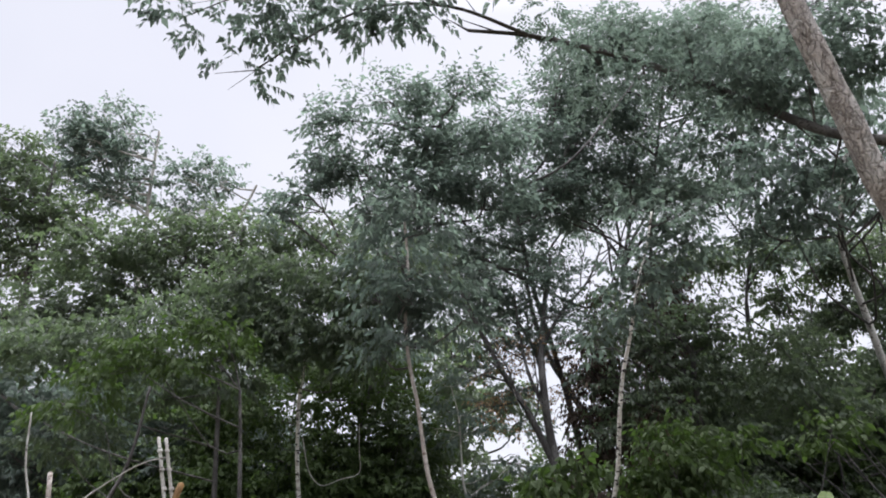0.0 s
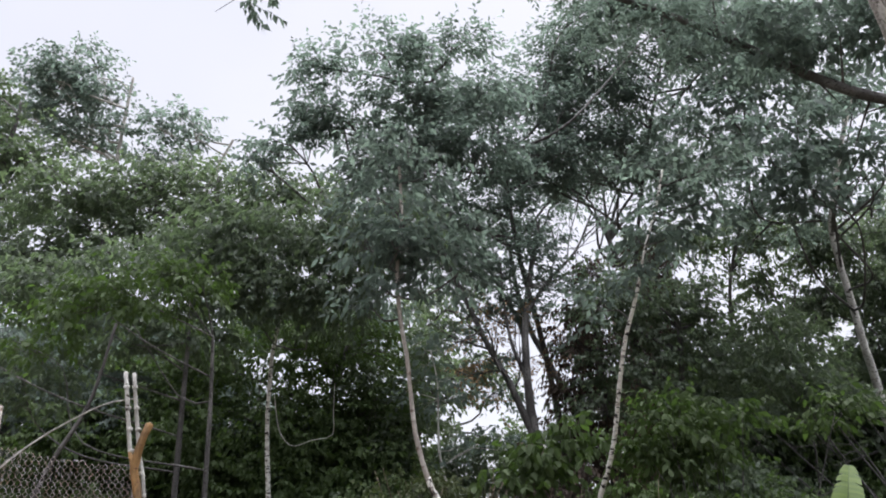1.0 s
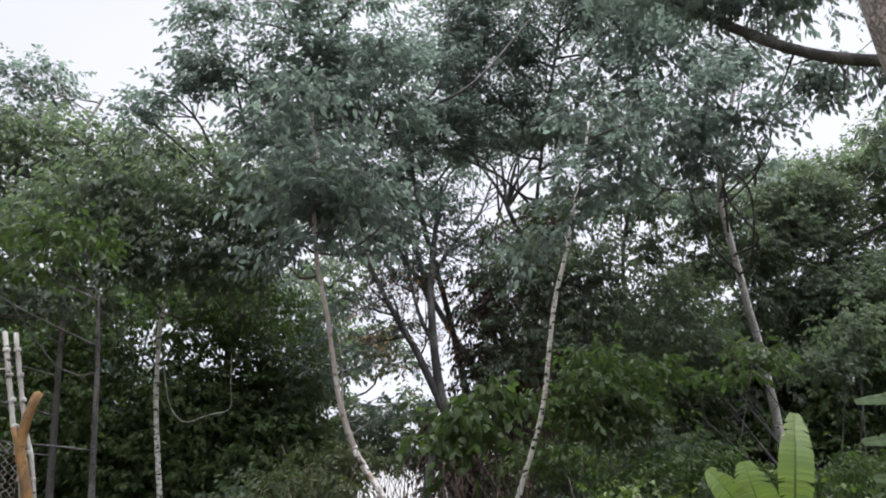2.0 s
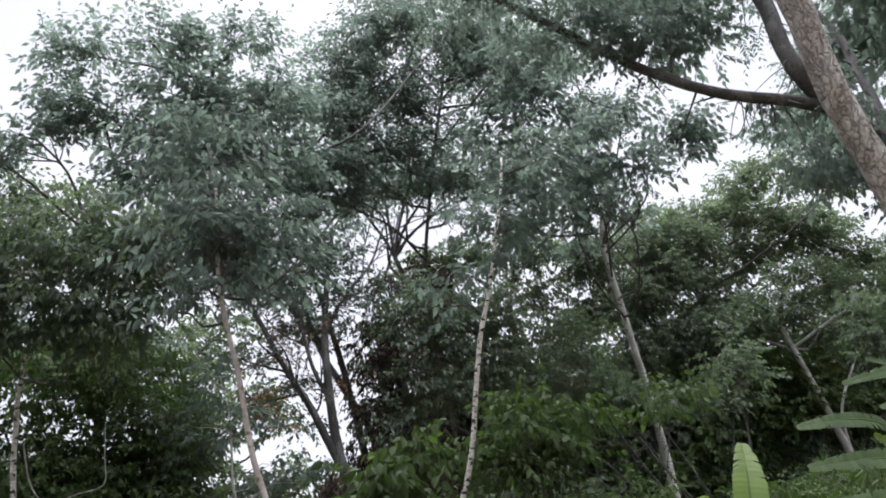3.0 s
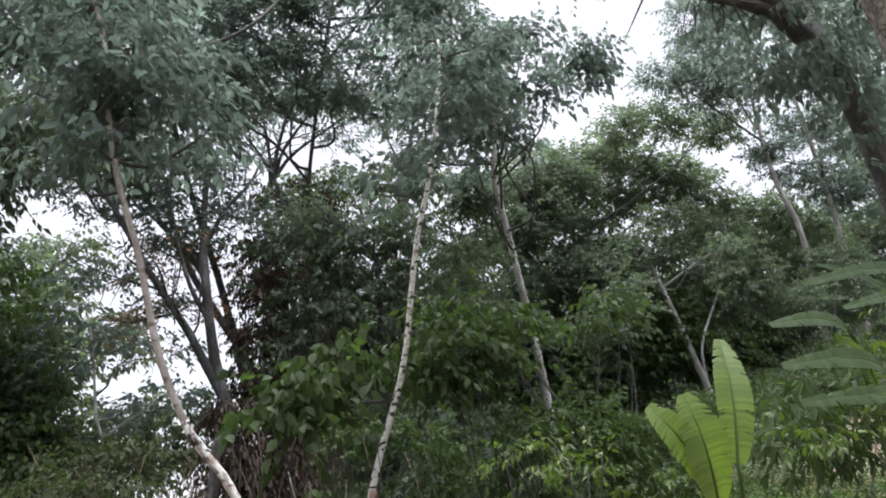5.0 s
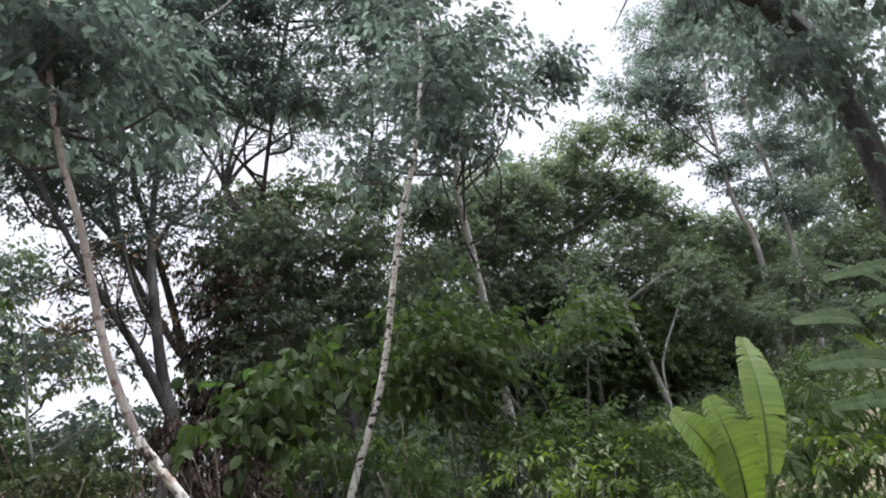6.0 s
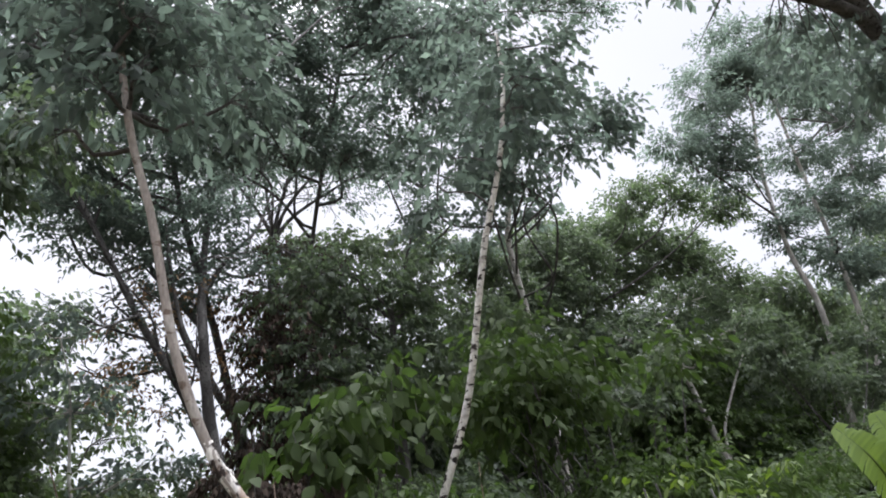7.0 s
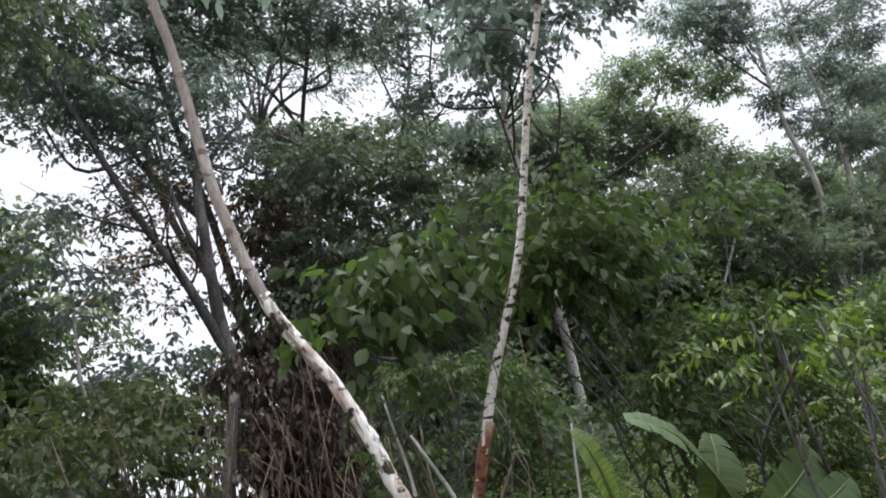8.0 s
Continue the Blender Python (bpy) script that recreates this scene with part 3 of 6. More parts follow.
rng_f = np.random.default_rng(3)
forked = tree("dark forked tree with spreading sparse limbs",
     [(3.25, 20.0, 1.2), (2.98, 20.0, 2.5), (2.76, 20.0, 3.3), (2.62, 20.0, 4.0), (2.5, 20.0, 4.6), (2.4, 19.9, 5.5), (2.36, 19.9, 6.5), (2.4, 20.1, 7.2), (2.6, 20.6, 8.6), (2.9, 21.0, 10.2)],
     0.15, 0.05, [
    (2.34, 20.50, 8.63, 1.12, 0.69, 0.42), (0.85, 20.50, 8.94, 0.82, 0.56, 0.41), (3.42, 20.50, 8.02, 0.56, 0.39, 0.31),
    (1.74, 20.50, 7.61, 0.81, 0.47, 0.24), (2.94, 20.50, 9.24, 0.86, 0.61, 0.50), (0.28, 21.00, 9.28, 0.85, 0.58, 0.43),
    (0.94, 21.00, 8.60, 0.65, 0.44, 0.32), (-0.09, 21.00, 10.37, 0.76, 0.58, 0.54), (-0.02, 21.00, 10.39, 0.83, 0.61, 0.52),
    (0.77, 21.00, 9.28, 0.73, 0.52, 0.42), (1.57, 21.00, 10.88, 0.78, 0.55, 0.45), (0.27, 21.00, 8.54, 0.81, 0.50, 0.30),
    (2.38, 21.00, 10.34, 0.68, 0.51, 0.45)] + [
    (1.35, 20.50, 6.03, 0.50, 0.36, 0.30), (2.42, 20.50, 7.47, 0.53, 0.41, 0.37), (1.77, 20.50, 5.08, 0.39, 0.29, 0.25),
    (0.93, 20.50, 6.88, 0.50, 0.34, 0.25), (1.53, 20.50, 7.79, 0.52, 0.38, 0.31)],
     BARK_DARK, LEAF_DEEP, 15, leaf=0.17, slim=0.36, cover=1.9, twig=0.6, droop=0.3, limbs=False)
for line, r in (([(2.6, 20.0, 4.0), (2.16, 20.0, 5.0), (1.92, 20.0, 5.5), (1.64, 20.0, 6.0), (1.36, 20.0, 6.5), (1.12, 20.0, 7.0), (0.7, 20.0, 7.9), (0.2, 20.0, 9.0)], 0.10),
                ([(2.36, 19.9, 6.5), (2.3, 21.0, 7.3), (2.16, 22.0, 8.0), (1.88, 22.0, 8.5), (1.6, 22.0, 9.0), (1.32, 22.0, 9.5), (1.0, 22.0, 10.4)], 0.085),
                ([(2.4, 19.9, 5.5), (2.05, 19.9, 6.3), (1.85, 20.0, 7.4), (1.75, 20.2, 8.8)], 0.055),
                ([(2.4, 20.1, 7.2), (3.1, 20.8, 8.4), (4.0, 21.6, 9.6), (4.6, 22.2, 11.0)], 0.06)):
    branchy_limb(forked, line, r, rng_f, BARK_DARK)
leaning_back = tree("dark leaning tree behind the forked one",
     [(5.3, 24.0, 1.6), (4.7, 24.0, 4.2), (4.24, 24.0, 5.3), (4.0, 24.0, 5.9), (3.64, 24.0, 6.5), (3.32, 24.0, 7.1), (2.9, 24.0, 7.9), (2.5, 24.0, 9.2), (2.3, 24.0, 10.5)],
     0.16, 0.06, [
    (5.39, 24.00, 13.54, 1.05, 0.71, 0.53), (7.19, 24.00, 13.82, 1.10, 0.78, 0.63), (4.25, 24.00, 12.69, 0.86, 0.62, 0.50),
    (0.79, 24.00, 11.31, 1.17, 0.79, 0.58), (2.26, 24.00, 11.14, 1.02, 0.69, 0.51), (-0.80, 24.00, 11.66, 0.99, 0.74, 0.66)],
     BARK_DARK, LEAF_DEEP, 16, leaf=0.18, slim=0.36, cover=2.1, twig=0.6, droop=0.4, limb_r=0.05, crown_from=0.6)
part("crown", crown_mesh("crown", rng_f, [
    (1.32, 20.30, 5.95, 0.49, 0.35, 0.29), (2.16, 20.30, 7.26, 0.52, 0.40, 0.37), (1.64, 20.30, 5.03, 0.39, 0.28, 0.24),
    (0.89, 20.30, 6.59, 0.49, 0.33, 0.24), (1.49, 20.30, 7.47, 0.51, 0.37, 0.31), (1.03, 20.30, 5.46, 0.38, 0.30, 0.28),
    (1.74, 20.60, 5.97, 0.60, 0.46, 0.42), (1.39, 20.60, 6.84, 0.55, 0.44, 0.43), (2.58, 20.60, 6.87, 0.63, 0.45, 0.38),
    (0.84, 20.60, 5.60, 0.41, 0.34, 0.35), (3.05, 20.60, 5.84, 0.50, 0.42, 0.44)], LEAF_DRY, 0.13, 0.34, 0.5, 9, 0.55, 0.4, wave=1.2, layer=0.8, share=0.6), forked, "sparse browned leaves on fine twigs")
fan = tree("tree with a fan of bare upswept limbs against the sky",
     [(8.2, 26.0, 1.7), (7.7, 26.0, 5.0), (7.0, 26.0, 8.5), (5.91, 26.0, 11.73)],
     0.13, 0.08, [
    (5.71, 26.00, 14.11, 1.07, 0.68, 0.44), (7.48, 26.00, 14.91, 1.12, 0.72, 0.49), (9.04, 26.00, 14.59, 0.96, 0.65, 0.50),
    (4.76, 26.00, 13.23, 0.86, 0.55, 0.38), (8.26, 26.00, 13.44, 0.92, 0.56, 0.33), (6.76, 26.00, 15.28, 1.11, 0.67, 0.37)],
     BARK_DARK, LEAF_DEEP, 17, leaf=0.19, slim=0.36, cover=1.6, twig=0.6, droop=0.4, limbs=False)
for tip in ((4.95, 26.0, 13.44), (5.87, 26.5, 14.43), (6.64, 26.0, 14.29), (7.73, 26.5, 14.8), (8.36, 26.0, 14.09)):
    foot = Vector((5.91, 26.0, 11.73))
    end = Vector(tip)
    bend = foot + (end - foot) * 0.45 + Vector((0.15 * (foot.x - end.x), 0, -0.1))
    branchy_limb(fan, [tuple(foot), tuple(bend), tuple(end), tuple(end + (end - bend) * 0.4)], 0.07, rng_f, BARK_DARK, 1.6, 2)

# ---------------------------------------------------------------- high canopy
tree("tall canopy tree with layered pointed leaves",
     [(-3.0, 20.9, 1.1), (-2.7, 20.8, 4), (-1.9, 20.5, 7.5), (-0.6, 19.6, 11.5), (-0.1, 19.3, 14)], 0.09, 0.05,
     [
    (-2.92, 19.00, 13.82, 0.99, 0.78, 0.74), (-1.60, 19.00, 14.42, 1.16, 0.82, 0.66), (0.39, 19.00, 14.59, 1.16, 0.82, 0.66),
    (1.33, 19.00, 13.28, 0.96, 0.87, 0.96), (-2.37, 19.00, 12.20, 1.27, 0.89, 0.72), (-0.61, 19.00, 12.83, 1.45, 1.01, 0.80),
    (-0.30, 19.00, 11.38, 1.25, 0.98, 0.94), (-3.86, 19.00, 11.47, 0.95, 0.60, 0.39), (-4.70, 19.00, 10.98, 0.63, 0.44, 0.35),
    (-1.54, 19.00, 10.57, 1.23, 0.83, 0.62), (-3.35, 19.00, 12.52, 0.64, 0.47, 0.40), (1.10, 19.00, 11.48, 1.09, 0.91, 0.93)],
     BARK_DARK, LEAF_DEEP, 21, leaf=0.26, slim=0.34, limb_r=0.06, cover=2.3, per_twig=9, twig=0.7, droop=0.3, wave=2.2, layer=1.1, share=0.5)
tree("tall canopy tree with a wide layered dark crown",
     [(7.6, 25.6, 1.6), (7.2, 25.5, 6), (6.5, 25.0, 9.5), (6.6, 23.4, 13), (7.2, 22.5, 16.5)], 0.08, 0.05,
     [
    (3.32, 22.50, 16.27, 1.16, 0.91, 0.87), (5.11, 22.50, 17.08, 1.55, 1.09, 0.87), (4.51, 22.50, 14.64, 1.69, 1.18, 0.94),
    (2.93, 22.50, 13.25, 1.29, 0.99, 0.92), (6.58, 22.50, 14.96, 1.50, 1.05, 0.84), (5.84, 22.50, 13.30, 1.46, 1.03, 0.82),
    (3.58, 22.50, 12.19, 1.45, 0.85, 0.43), (7.45, 22.50, 17.40, 1.36, 0.96, 0.78), (5.21, 22.50, 12.42, 1.26, 0.75, 0.40),
    (4.94, 22.50, 16.41, 1.42, 1.12, 1.07), (4.14, 22.50, 13.80, 1.17, 0.90, 0.84), (8.60, 22.50, 18.51, 1.37, 1.06, 0.98),
    (5.82, 22.50, 18.88, 1.51, 1.10, 0.94), (6.83, 22.50, 12.54, 1.03, 0.69, 0.51)] + [
    (14.96, 21.00, 19.84, 1.42, 1.00, 0.81), (12.34, 21.00, 18.91, 1.14, 0.85, 0.76), (10.33, 21.00, 17.69, 1.07, 0.80, 0.71),
    (16.52, 21.00, 19.53, 0.72, 0.61, 0.62), (8.46, 21.00, 18.19, 1.22, 0.90, 0.78), (13.83, 21.00, 20.93, 1.82, 1.09, 0.61)],
     BARK_DARK, LEAF_DEEP, 22, leaf=0.24, slim=0.36, limb_r=0.06, cover=1.85, twig=0.7, droop=0.3, wave=2.6, layer=1.2, share=0.46)
tree("canopy tree with thin layered foliage and sky showing through",
     [(9.6, 27.0, 1.8), (10.1, 26.6, 6), (9.9, 26, 10), (10.7, 25, 14), (10.6, 24.5, 18)], 0.075, 0.045,
     [
    (9.81, 24.00, 17.85, 1.64, 1.11, 0.82), (9.51, 24.00, 19.90, 1.90, 1.33, 1.05), (11.92, 24.00, 18.46, 1.23, 1.11, 1.23),
    (8.42, 24.00, 15.10, 1.18, 0.75, 0.49), (10.21, 24.00, 14.33, 1.55, 0.96, 0.58), (8.73, 24.00, 13.31, 1.15, 0.71, 0.42),
    (12.27, 24.00, 14.22, 1.35, 0.95, 0.77), (10.87, 24.00, 11.75, 1.49, 1.05, 0.84), (13.49, 24.00, 16.42, 1.19, 1.07, 1.19)],
     BARK_DARK, LEAF_DEEP, 23, leaf=0.22, slim=0.36, limb_r=0.06, cover=2.0, twig=0.7, droop=0.3, wave=2.4, layer=0.9, share=0.42)
tree("dense green tree hung with creepers behind the bank",
     [(6.3, 20.2, 1.2), (6.3, 20.2, 3), (6.2, 20.0, 5), (6.2, 19.8, 6.8)], 0.14, 0.06,
     [
    (5.41, 19.80, 7.71, 0.98, 0.69, 0.55), (6.24, 19.80, 6.95, 0.87, 0.67, 0.62), (5.57, 19.80, 5.80, 0.94, 0.69, 0.59),
    (6.89, 19.80, 7.65, 0.77, 0.57, 0.51), (6.82, 19.80, 6.17, 0.74, 0.61, 0.62), (5.18, 19.80, 6.79, 0.59, 0.48, 0.47),
    (4.90, 19.80, 7.68, 0.60, 0.46, 0.42), (4.42, 19.80, 7.15, 0.49, 0.46, 0.52), (4.38, 19.80, 5.81, 0.48, 0.47, 0.57),
    (4.16, 19.80, 4.89, 0.44, 0.40, 0.44), (3.86, 20.50, 7.57, 0.39, 0.38, 0.46), (3.68, 20.50, 6.34, 0.36, 0.39, 0.51),
    (3.63, 20.50, 5.30, 0.37, 0.36, 0.44), (4.18, 20.50, 8.58, 0.47, 0.32, 0.24)],
     BARK_DARK, LEAF_MID, 24, leaf=0.19, slim=0.42, limb_r=0.04, cover=2.2, twig=0.6, droop=0.8, layer=1.2, wave=1.8)
tree("tall canopy tree arching over the forked trunk",
     [(3.75, 21.2, 1.3), (3.5, 21.2, 3.5), (3.0, 21.2, 6.5), (2.3, 21.2, 9.5), (1.9, 21.3, 12.5)], 0.11, 0.05,
     [
    (0.20, 21.30, 14.40, 0.93, 0.69, 0.60), (1.44, 21.30, 14.28, 0.96, 0.71, 0.62), (2.78, 21.30, 14.52, 0.86, 0.64, 0.57),
    (0.23, 21.30, 12.44, 0.88, 0.62, 0.50), (1.41, 21.30, 12.11, 0.90, 0.64, 0.52), (2.68, 21.30, 12.42, 0.81, 0.61, 0.54),
    (3.75, 21.30, 12.38, 0.76, 0.56, 0.49), (-0.81, 21.30, 13.39, 0.75, 0.59, 0.56), (-0.29, 21.30, 10.91, 0.71, 0.45, 0.30),
    (1.98, 21.30, 10.79, 0.76, 0.49, 0.32), (0.81, 21.30, 10.28, 0.60, 0.39, 0.27), (-0.75, 21.30, 12.01, 0.60, 0.46, 0.42)] + [
    (4.71, 22.00, 18.21, 1.16, 0.86, 0.75), (6.68, 22.00, 18.71, 1.05, 0.83, 0.79), (7.65, 22.00, 17.77, 0.87, 0.61, 0.49),
    (3.76, 22.00, 16.27, 0.70, 0.60, 0.62), (4.24, 22.00, 14.57, 0.76, 0.55, 0.45)],
     BARK_DARK, LEAF_DEEP, 28, leaf=0.23, slim=0.36, limb_r=0.05, cover=2.2, twig=0.65, droop=0.3, wave=2.2, layer=1.0, share=0.5)
smothered = tree("dark trunk smothered in dry hanging vines",
     [(6.9, 26.0, 1.6), (6.8, 26.0, 4), (6.65, 26.0, 6), (6.55, 26.0, 8), (6.5, 26.0, 9)], 0.3, 0.06,
     [
    (7.08, 25.80, 10.99, 0.67, 0.80, 0.69), (7.02, 25.80, 9.75, 0.82, 0.80, 0.87), (6.78, 25.80, 8.55, 0.86, 0.90, 1.05),
    (6.60, 25.80, 6.84, 0.84, 0.90, 1.02), (6.45, 25.80, 5.21, 0.81, 0.90, 0.99), (6.38, 25.80, 4.00, 0.89, 0.90, 0.89)],
     BARK_DARK, LEAF_VINE, 25, leaf=0.2, slim=0.35, cover=2.6, twig=0.5, droop=1.6, layer=2.4, limbs=False)
rng_v = np.random.default_rng(12)
for k in range(26):
    a = rng_v.uniform(0, 6.28)
    r = rng_v.uniform(0.4, 1.1)
    x, y, top = 6.65 + r * math.cos(a), 26 + r * math.sin(a), rng_v.uniform(6, 10)
    part("vine", Wood().tube([(x * 0.6 + 6.6 * 0.4, y * 0.6 + 26 * 0.4, top), (x, y, top - 1.5), (x + rng_v.normal(0, 0.2), y, top - 4.0), (x + rng_v.normal(0, 0.2), y, 1.8)], 0.02, 0.012, 5, 0.5, 0.05, rng_v).mesh("vine", VINE_BROWN), smothered)

second_smothered = tree("dead trunk wrapped in brown vines behind the forked tree",
     [(4.9, 21.5, 1.3), (4.75, 21.5, 3.5), (4.5, 21.5, 6), (4.3, 21.5, 8.5)], 0.22, 0.06,
     [
    (4.18, 21.50, 7.88, 0.35, 0.60, 0.59), (4.20, 21.50, 6.74, 0.44, 0.60, 0.64), (4.22, 21.50, 5.64, 0.48, 0.70, 0.62),
    (4.30, 21.50, 4.59, 0.56, 0.80, 0.56), (4.44, 21.50, 3.56, 0.60, 0.80, 0.60), (4.44, 21.50, 2.48, 0.64, 0.80, 0.64),
    (4.32, 21.50, 8.95, 0.29, 0.50, 0.42), (3.79, 21.50, 4.18, 0.32, 0.60, 0.43), (3.80, 21.50, 2.68, 0.42, 0.60, 0.53),
    (2.66, 19.00, 3.59, 0.46, 0.35, 0.34), (3.25, 19.00, 3.26, 0.50, 0.39, 0.42), (2.71, 19.00, 2.62, 0.55, 0.40, 0.40),
    (3.52, 19.00, 2.60, 0.48, 0.37, 0.42), (2.29, 19.00, 2.02, 0.42, 0.27, 0.31), (3.21, 19.00, 1.78, 0.60, 0.35, 0.28),
    (3.56, 20.50, 6.90, 0.44, 0.51, 0.74), (3.57, 20.50, 5.51, 0.42, 0.44, 0.62), (3.40, 20.50, 4.44, 0.50, 0.41, 0.46),
    (2.38, 19.30, 2.46, 0.31, 0.50, 0.43), (2.78, 19.30, 1.81, 0.43, 0.50, 0.34), (3.50, 19.30, 1.77, 0.49, 0.50, 0.40)],
     BARK_DARK, LEAF_VINE, 26, leaf=0.17, slim=0.35, cover=2.6, twig=0.5, droop=1.7, layer=2.4, limbs=False)
for k in range(40):
    a = rng_v.uniform(0, 6.28)
    r = rng_v.uniform(0.3, 1.1)
    x, y, top = 4.7 + r * math.cos(a), 21.5 + r * math.sin(a), rng_v.uniform(4.5, 8.5)
    part("vine", Wood().tube([(x * 0.5 + 2.3, y * 0.5 + 10.75, top), (x, y, top - 1.2), (x + 0.2 + rng_v.normal(0, 0.25), y, top - 3.0), (x + 0.3 + rng_v.normal(0, 0.3), y, 1.5)], 0.02, 0.01, 5, 0.4, 0.05, rng_v).mesh("vine", VINE_BROWN), second_smothered)
tree("leafy tree low on the hill slope",
     [(15.0, 27.0, 2.4), (15.0, 27.0, 4), (14.8, 26.8, 6), (14.6, 26.6, 7.5)], 0.12, 0.05,
     [
    (8.47, 26.00, 8.45, 0.85, 0.69, 0.68), (9.86, 26.00, 7.89, 1.04, 0.77, 0.68), (11.58, 26.00, 8.41, 0.96, 0.74, 0.69),
    (12.96, 26.00, 9.75, 0.88, 0.71, 0.70), (14.85, 26.00, 10.21, 1.08, 0.89, 0.89), (16.29, 26.00, 11.30, 1.00, 0.86, 0.90),
    (14.15, 26.00, 8.46, 1.16, 0.91, 0.87), (16.23, 26.00, 8.90, 1.17, 0.92, 0.87)],
     BARK_DARK, LEAF_MID, 29, leaf=0.22, slim=0.42, limb_r=0.05, cover=2.0, twig=0.6, droop=0.8, layer=1.2, share=0.66)
tree("broad low-crowned tree closing the wood behind the bank",
     [(11.4, 27.2, 1.7), (11.3, 27.2, 3.5), (11.2, 27, 5.5), (11.0, 27, 7)], 0.13, 0.05,
     [
    (7.26, 26.80, 11.69, 0.97, 0.69, 0.57), (8.72, 26.80, 11.93, 1.28, 0.87, 0.66), (10.39, 26.80, 12.20, 1.14, 0.84, 0.72),
    (12.16, 26.80, 12.26, 1.37, 0.97, 0.79), (13.98, 26.80, 11.99, 1.21, 0.96, 0.91), (16.15, 26.80, 12.64, 1.28, 0.96, 0.85),
    (18.17, 26.80, 13.09, 1.33, 0.95, 0.78), (7.50, 26.80, 10.08, 0.78, 0.66, 0.69), (10.99, 26.80, 10.48, 0.93, 0.72, 0.67),
    (13.11, 26.80, 9.99, 1.16, 0.91, 0.87), (15.02, 26.80, 10.08, 1.20, 0.90, 0.80), (17.35, 26.80, 11.11, 1.27, 1.00, 0.95),
    (13.71, 27.00, 11.97, 1.30, 0.97, 0.86), (17.12, 27.00, 13.22, 1.38, 1.04, 0.92), (18.76, 27.00, 12.85, 1.18, 0.95, 0.94)],
     BARK_DARK, LEAF_MID, 27, leaf=0.22, slim=0.42, limb_r=0.05, cover=2.6, twig=0.6, droop=0.9, layer=1.2)

# ---------------------------------------------------------------- far trees against the sky
tree("distant pale tree with a domed open crown",
     [(-14.6, 31.5, 2), (-14.7, 31.5, 9), (-14.8, 31.5, 15), (-14.9, 31.5, 19), (-14.9, 31.5, 22)], 0.2, 0.06,
     [
    (-18.00, 31.50, 22.93, 1.70, 1.15, 0.85), (-19.26, 31.50, 21.85, 1.40, 1.01, 0.84), (-16.39, 31.50, 21.04, 1.25, 1.06, 1.11),
    (-17.89, 31.50, 20.64, 1.66, 1.24, 1.11), (-19.50, 31.50, 20.10, 1.10, 0.93, 0.96), (-15.64, 31.50, 18.97, 1.35, 1.03, 0.95),
    (-16.97, 31.50, 18.58, 1.62, 1.09, 0.81), (-18.29, 31.50, 22.12, 1.41, 1.08, 0.99)],
     BARK_GREY, LEAF_DEEP, 31, leaf=0.34, slim=0.5, limb_r=0.09, twigs=10, cover=1.9, per_twig=8, twig=0.8, layer=1.2)
tree("distant small-crowned tree on a bare leaning limb",
     [(-10.4, 32.0, 2), (-10.5, 32, 9), (-11.2, 32, 14), (-10.6, 32, 17), (-9.9, 32, 19)], 0.17, 0.06,
     [
    (-12.63, 32.00, 20.01, 1.32, 0.92, 0.72), (-13.26, 32.00, 19.42, 0.82, 0.67, 0.66), (-11.68, 32.00, 19.03, 0.76, 0.61, 0.60),
    (-13.23, 32.00, 18.04, 1.08, 0.71, 0.49), (-12.09, 32.00, 17.69, 1.34, 0.80, 0.43)],
     BARK_GREY, LEAF_DEEP, 32, leaf=0.34, slim=0.5, limb_r=0.08, twigs=9, cover=1.9, per_twig=8, twig=0.8)
tree("distant broad dark tree at the wood's edge",
     [(-18.5, 29.0, 2), (-18.4, 29, 9), (-18.3, 29, 15), (-18.2, 29, 19)], 0.22, 0.08,
     [
    (-20.26, 29.00, 19.47, 1.28, 1.04, 1.03), (-19.25, 29.00, 17.82, 1.76, 1.25, 1.01), (-21.85, 29.00, 18.82, 1.54, 1.38, 1.54),
    (-19.87, 29.00, 15.91, 1.97, 1.44, 1.23), (-17.60, 29.00, 16.07, 1.72, 1.27, 1.11), (-21.55, 29.00, 15.44, 1.72, 1.55, 1.72),
    (-18.24, 29.00, 14.24, 2.16, 1.41, 0.96)],
     BARK_DARK, LEAF_MID, 33, leaf=0.30, slim=0.5, limb_r=0.09, cover=2.3, per_twig=8, twig=0.8)
tree("broad dark tree behind the slender trunks",
     [(-8.0, 24.0, 1.6), (-7.8, 24, 6), (-7.5, 24, 10), (-7.4, 24, 13)], 0.2, 0.09,
     [
    (-12.65, 24.00, 12.37, 2.19, 1.43, 0.99), (-10.05, 24.00, 12.69, 1.98, 1.29, 0.89), (-7.62, 24.00, 12.69, 1.77, 1.15, 0.79),
    (-5.21, 24.00, 12.58, 1.57, 1.01, 0.68), (-3.61, 24.00, 11.97, 1.35, 0.96, 0.77), (-10.98, 24.00, 10.82, 2.13, 1.39, 0.97),
    (-13.28, 24.00, 10.30, 2.12, 1.39, 0.96), (-8.68, 24.00, 11.35, 1.74, 1.18, 0.87), (-15.01, 24.00, 9.96, 1.73, 1.30, 1.16),
    (-6.32, 24.00, 11.46, 1.35, 0.95, 0.77)],
     BARK_DARK, LEAF_MID, 34, leaf=0.25, slim=0.42, limb_r=0.08, cover=2.5, twig=0.7, droop=0.6)
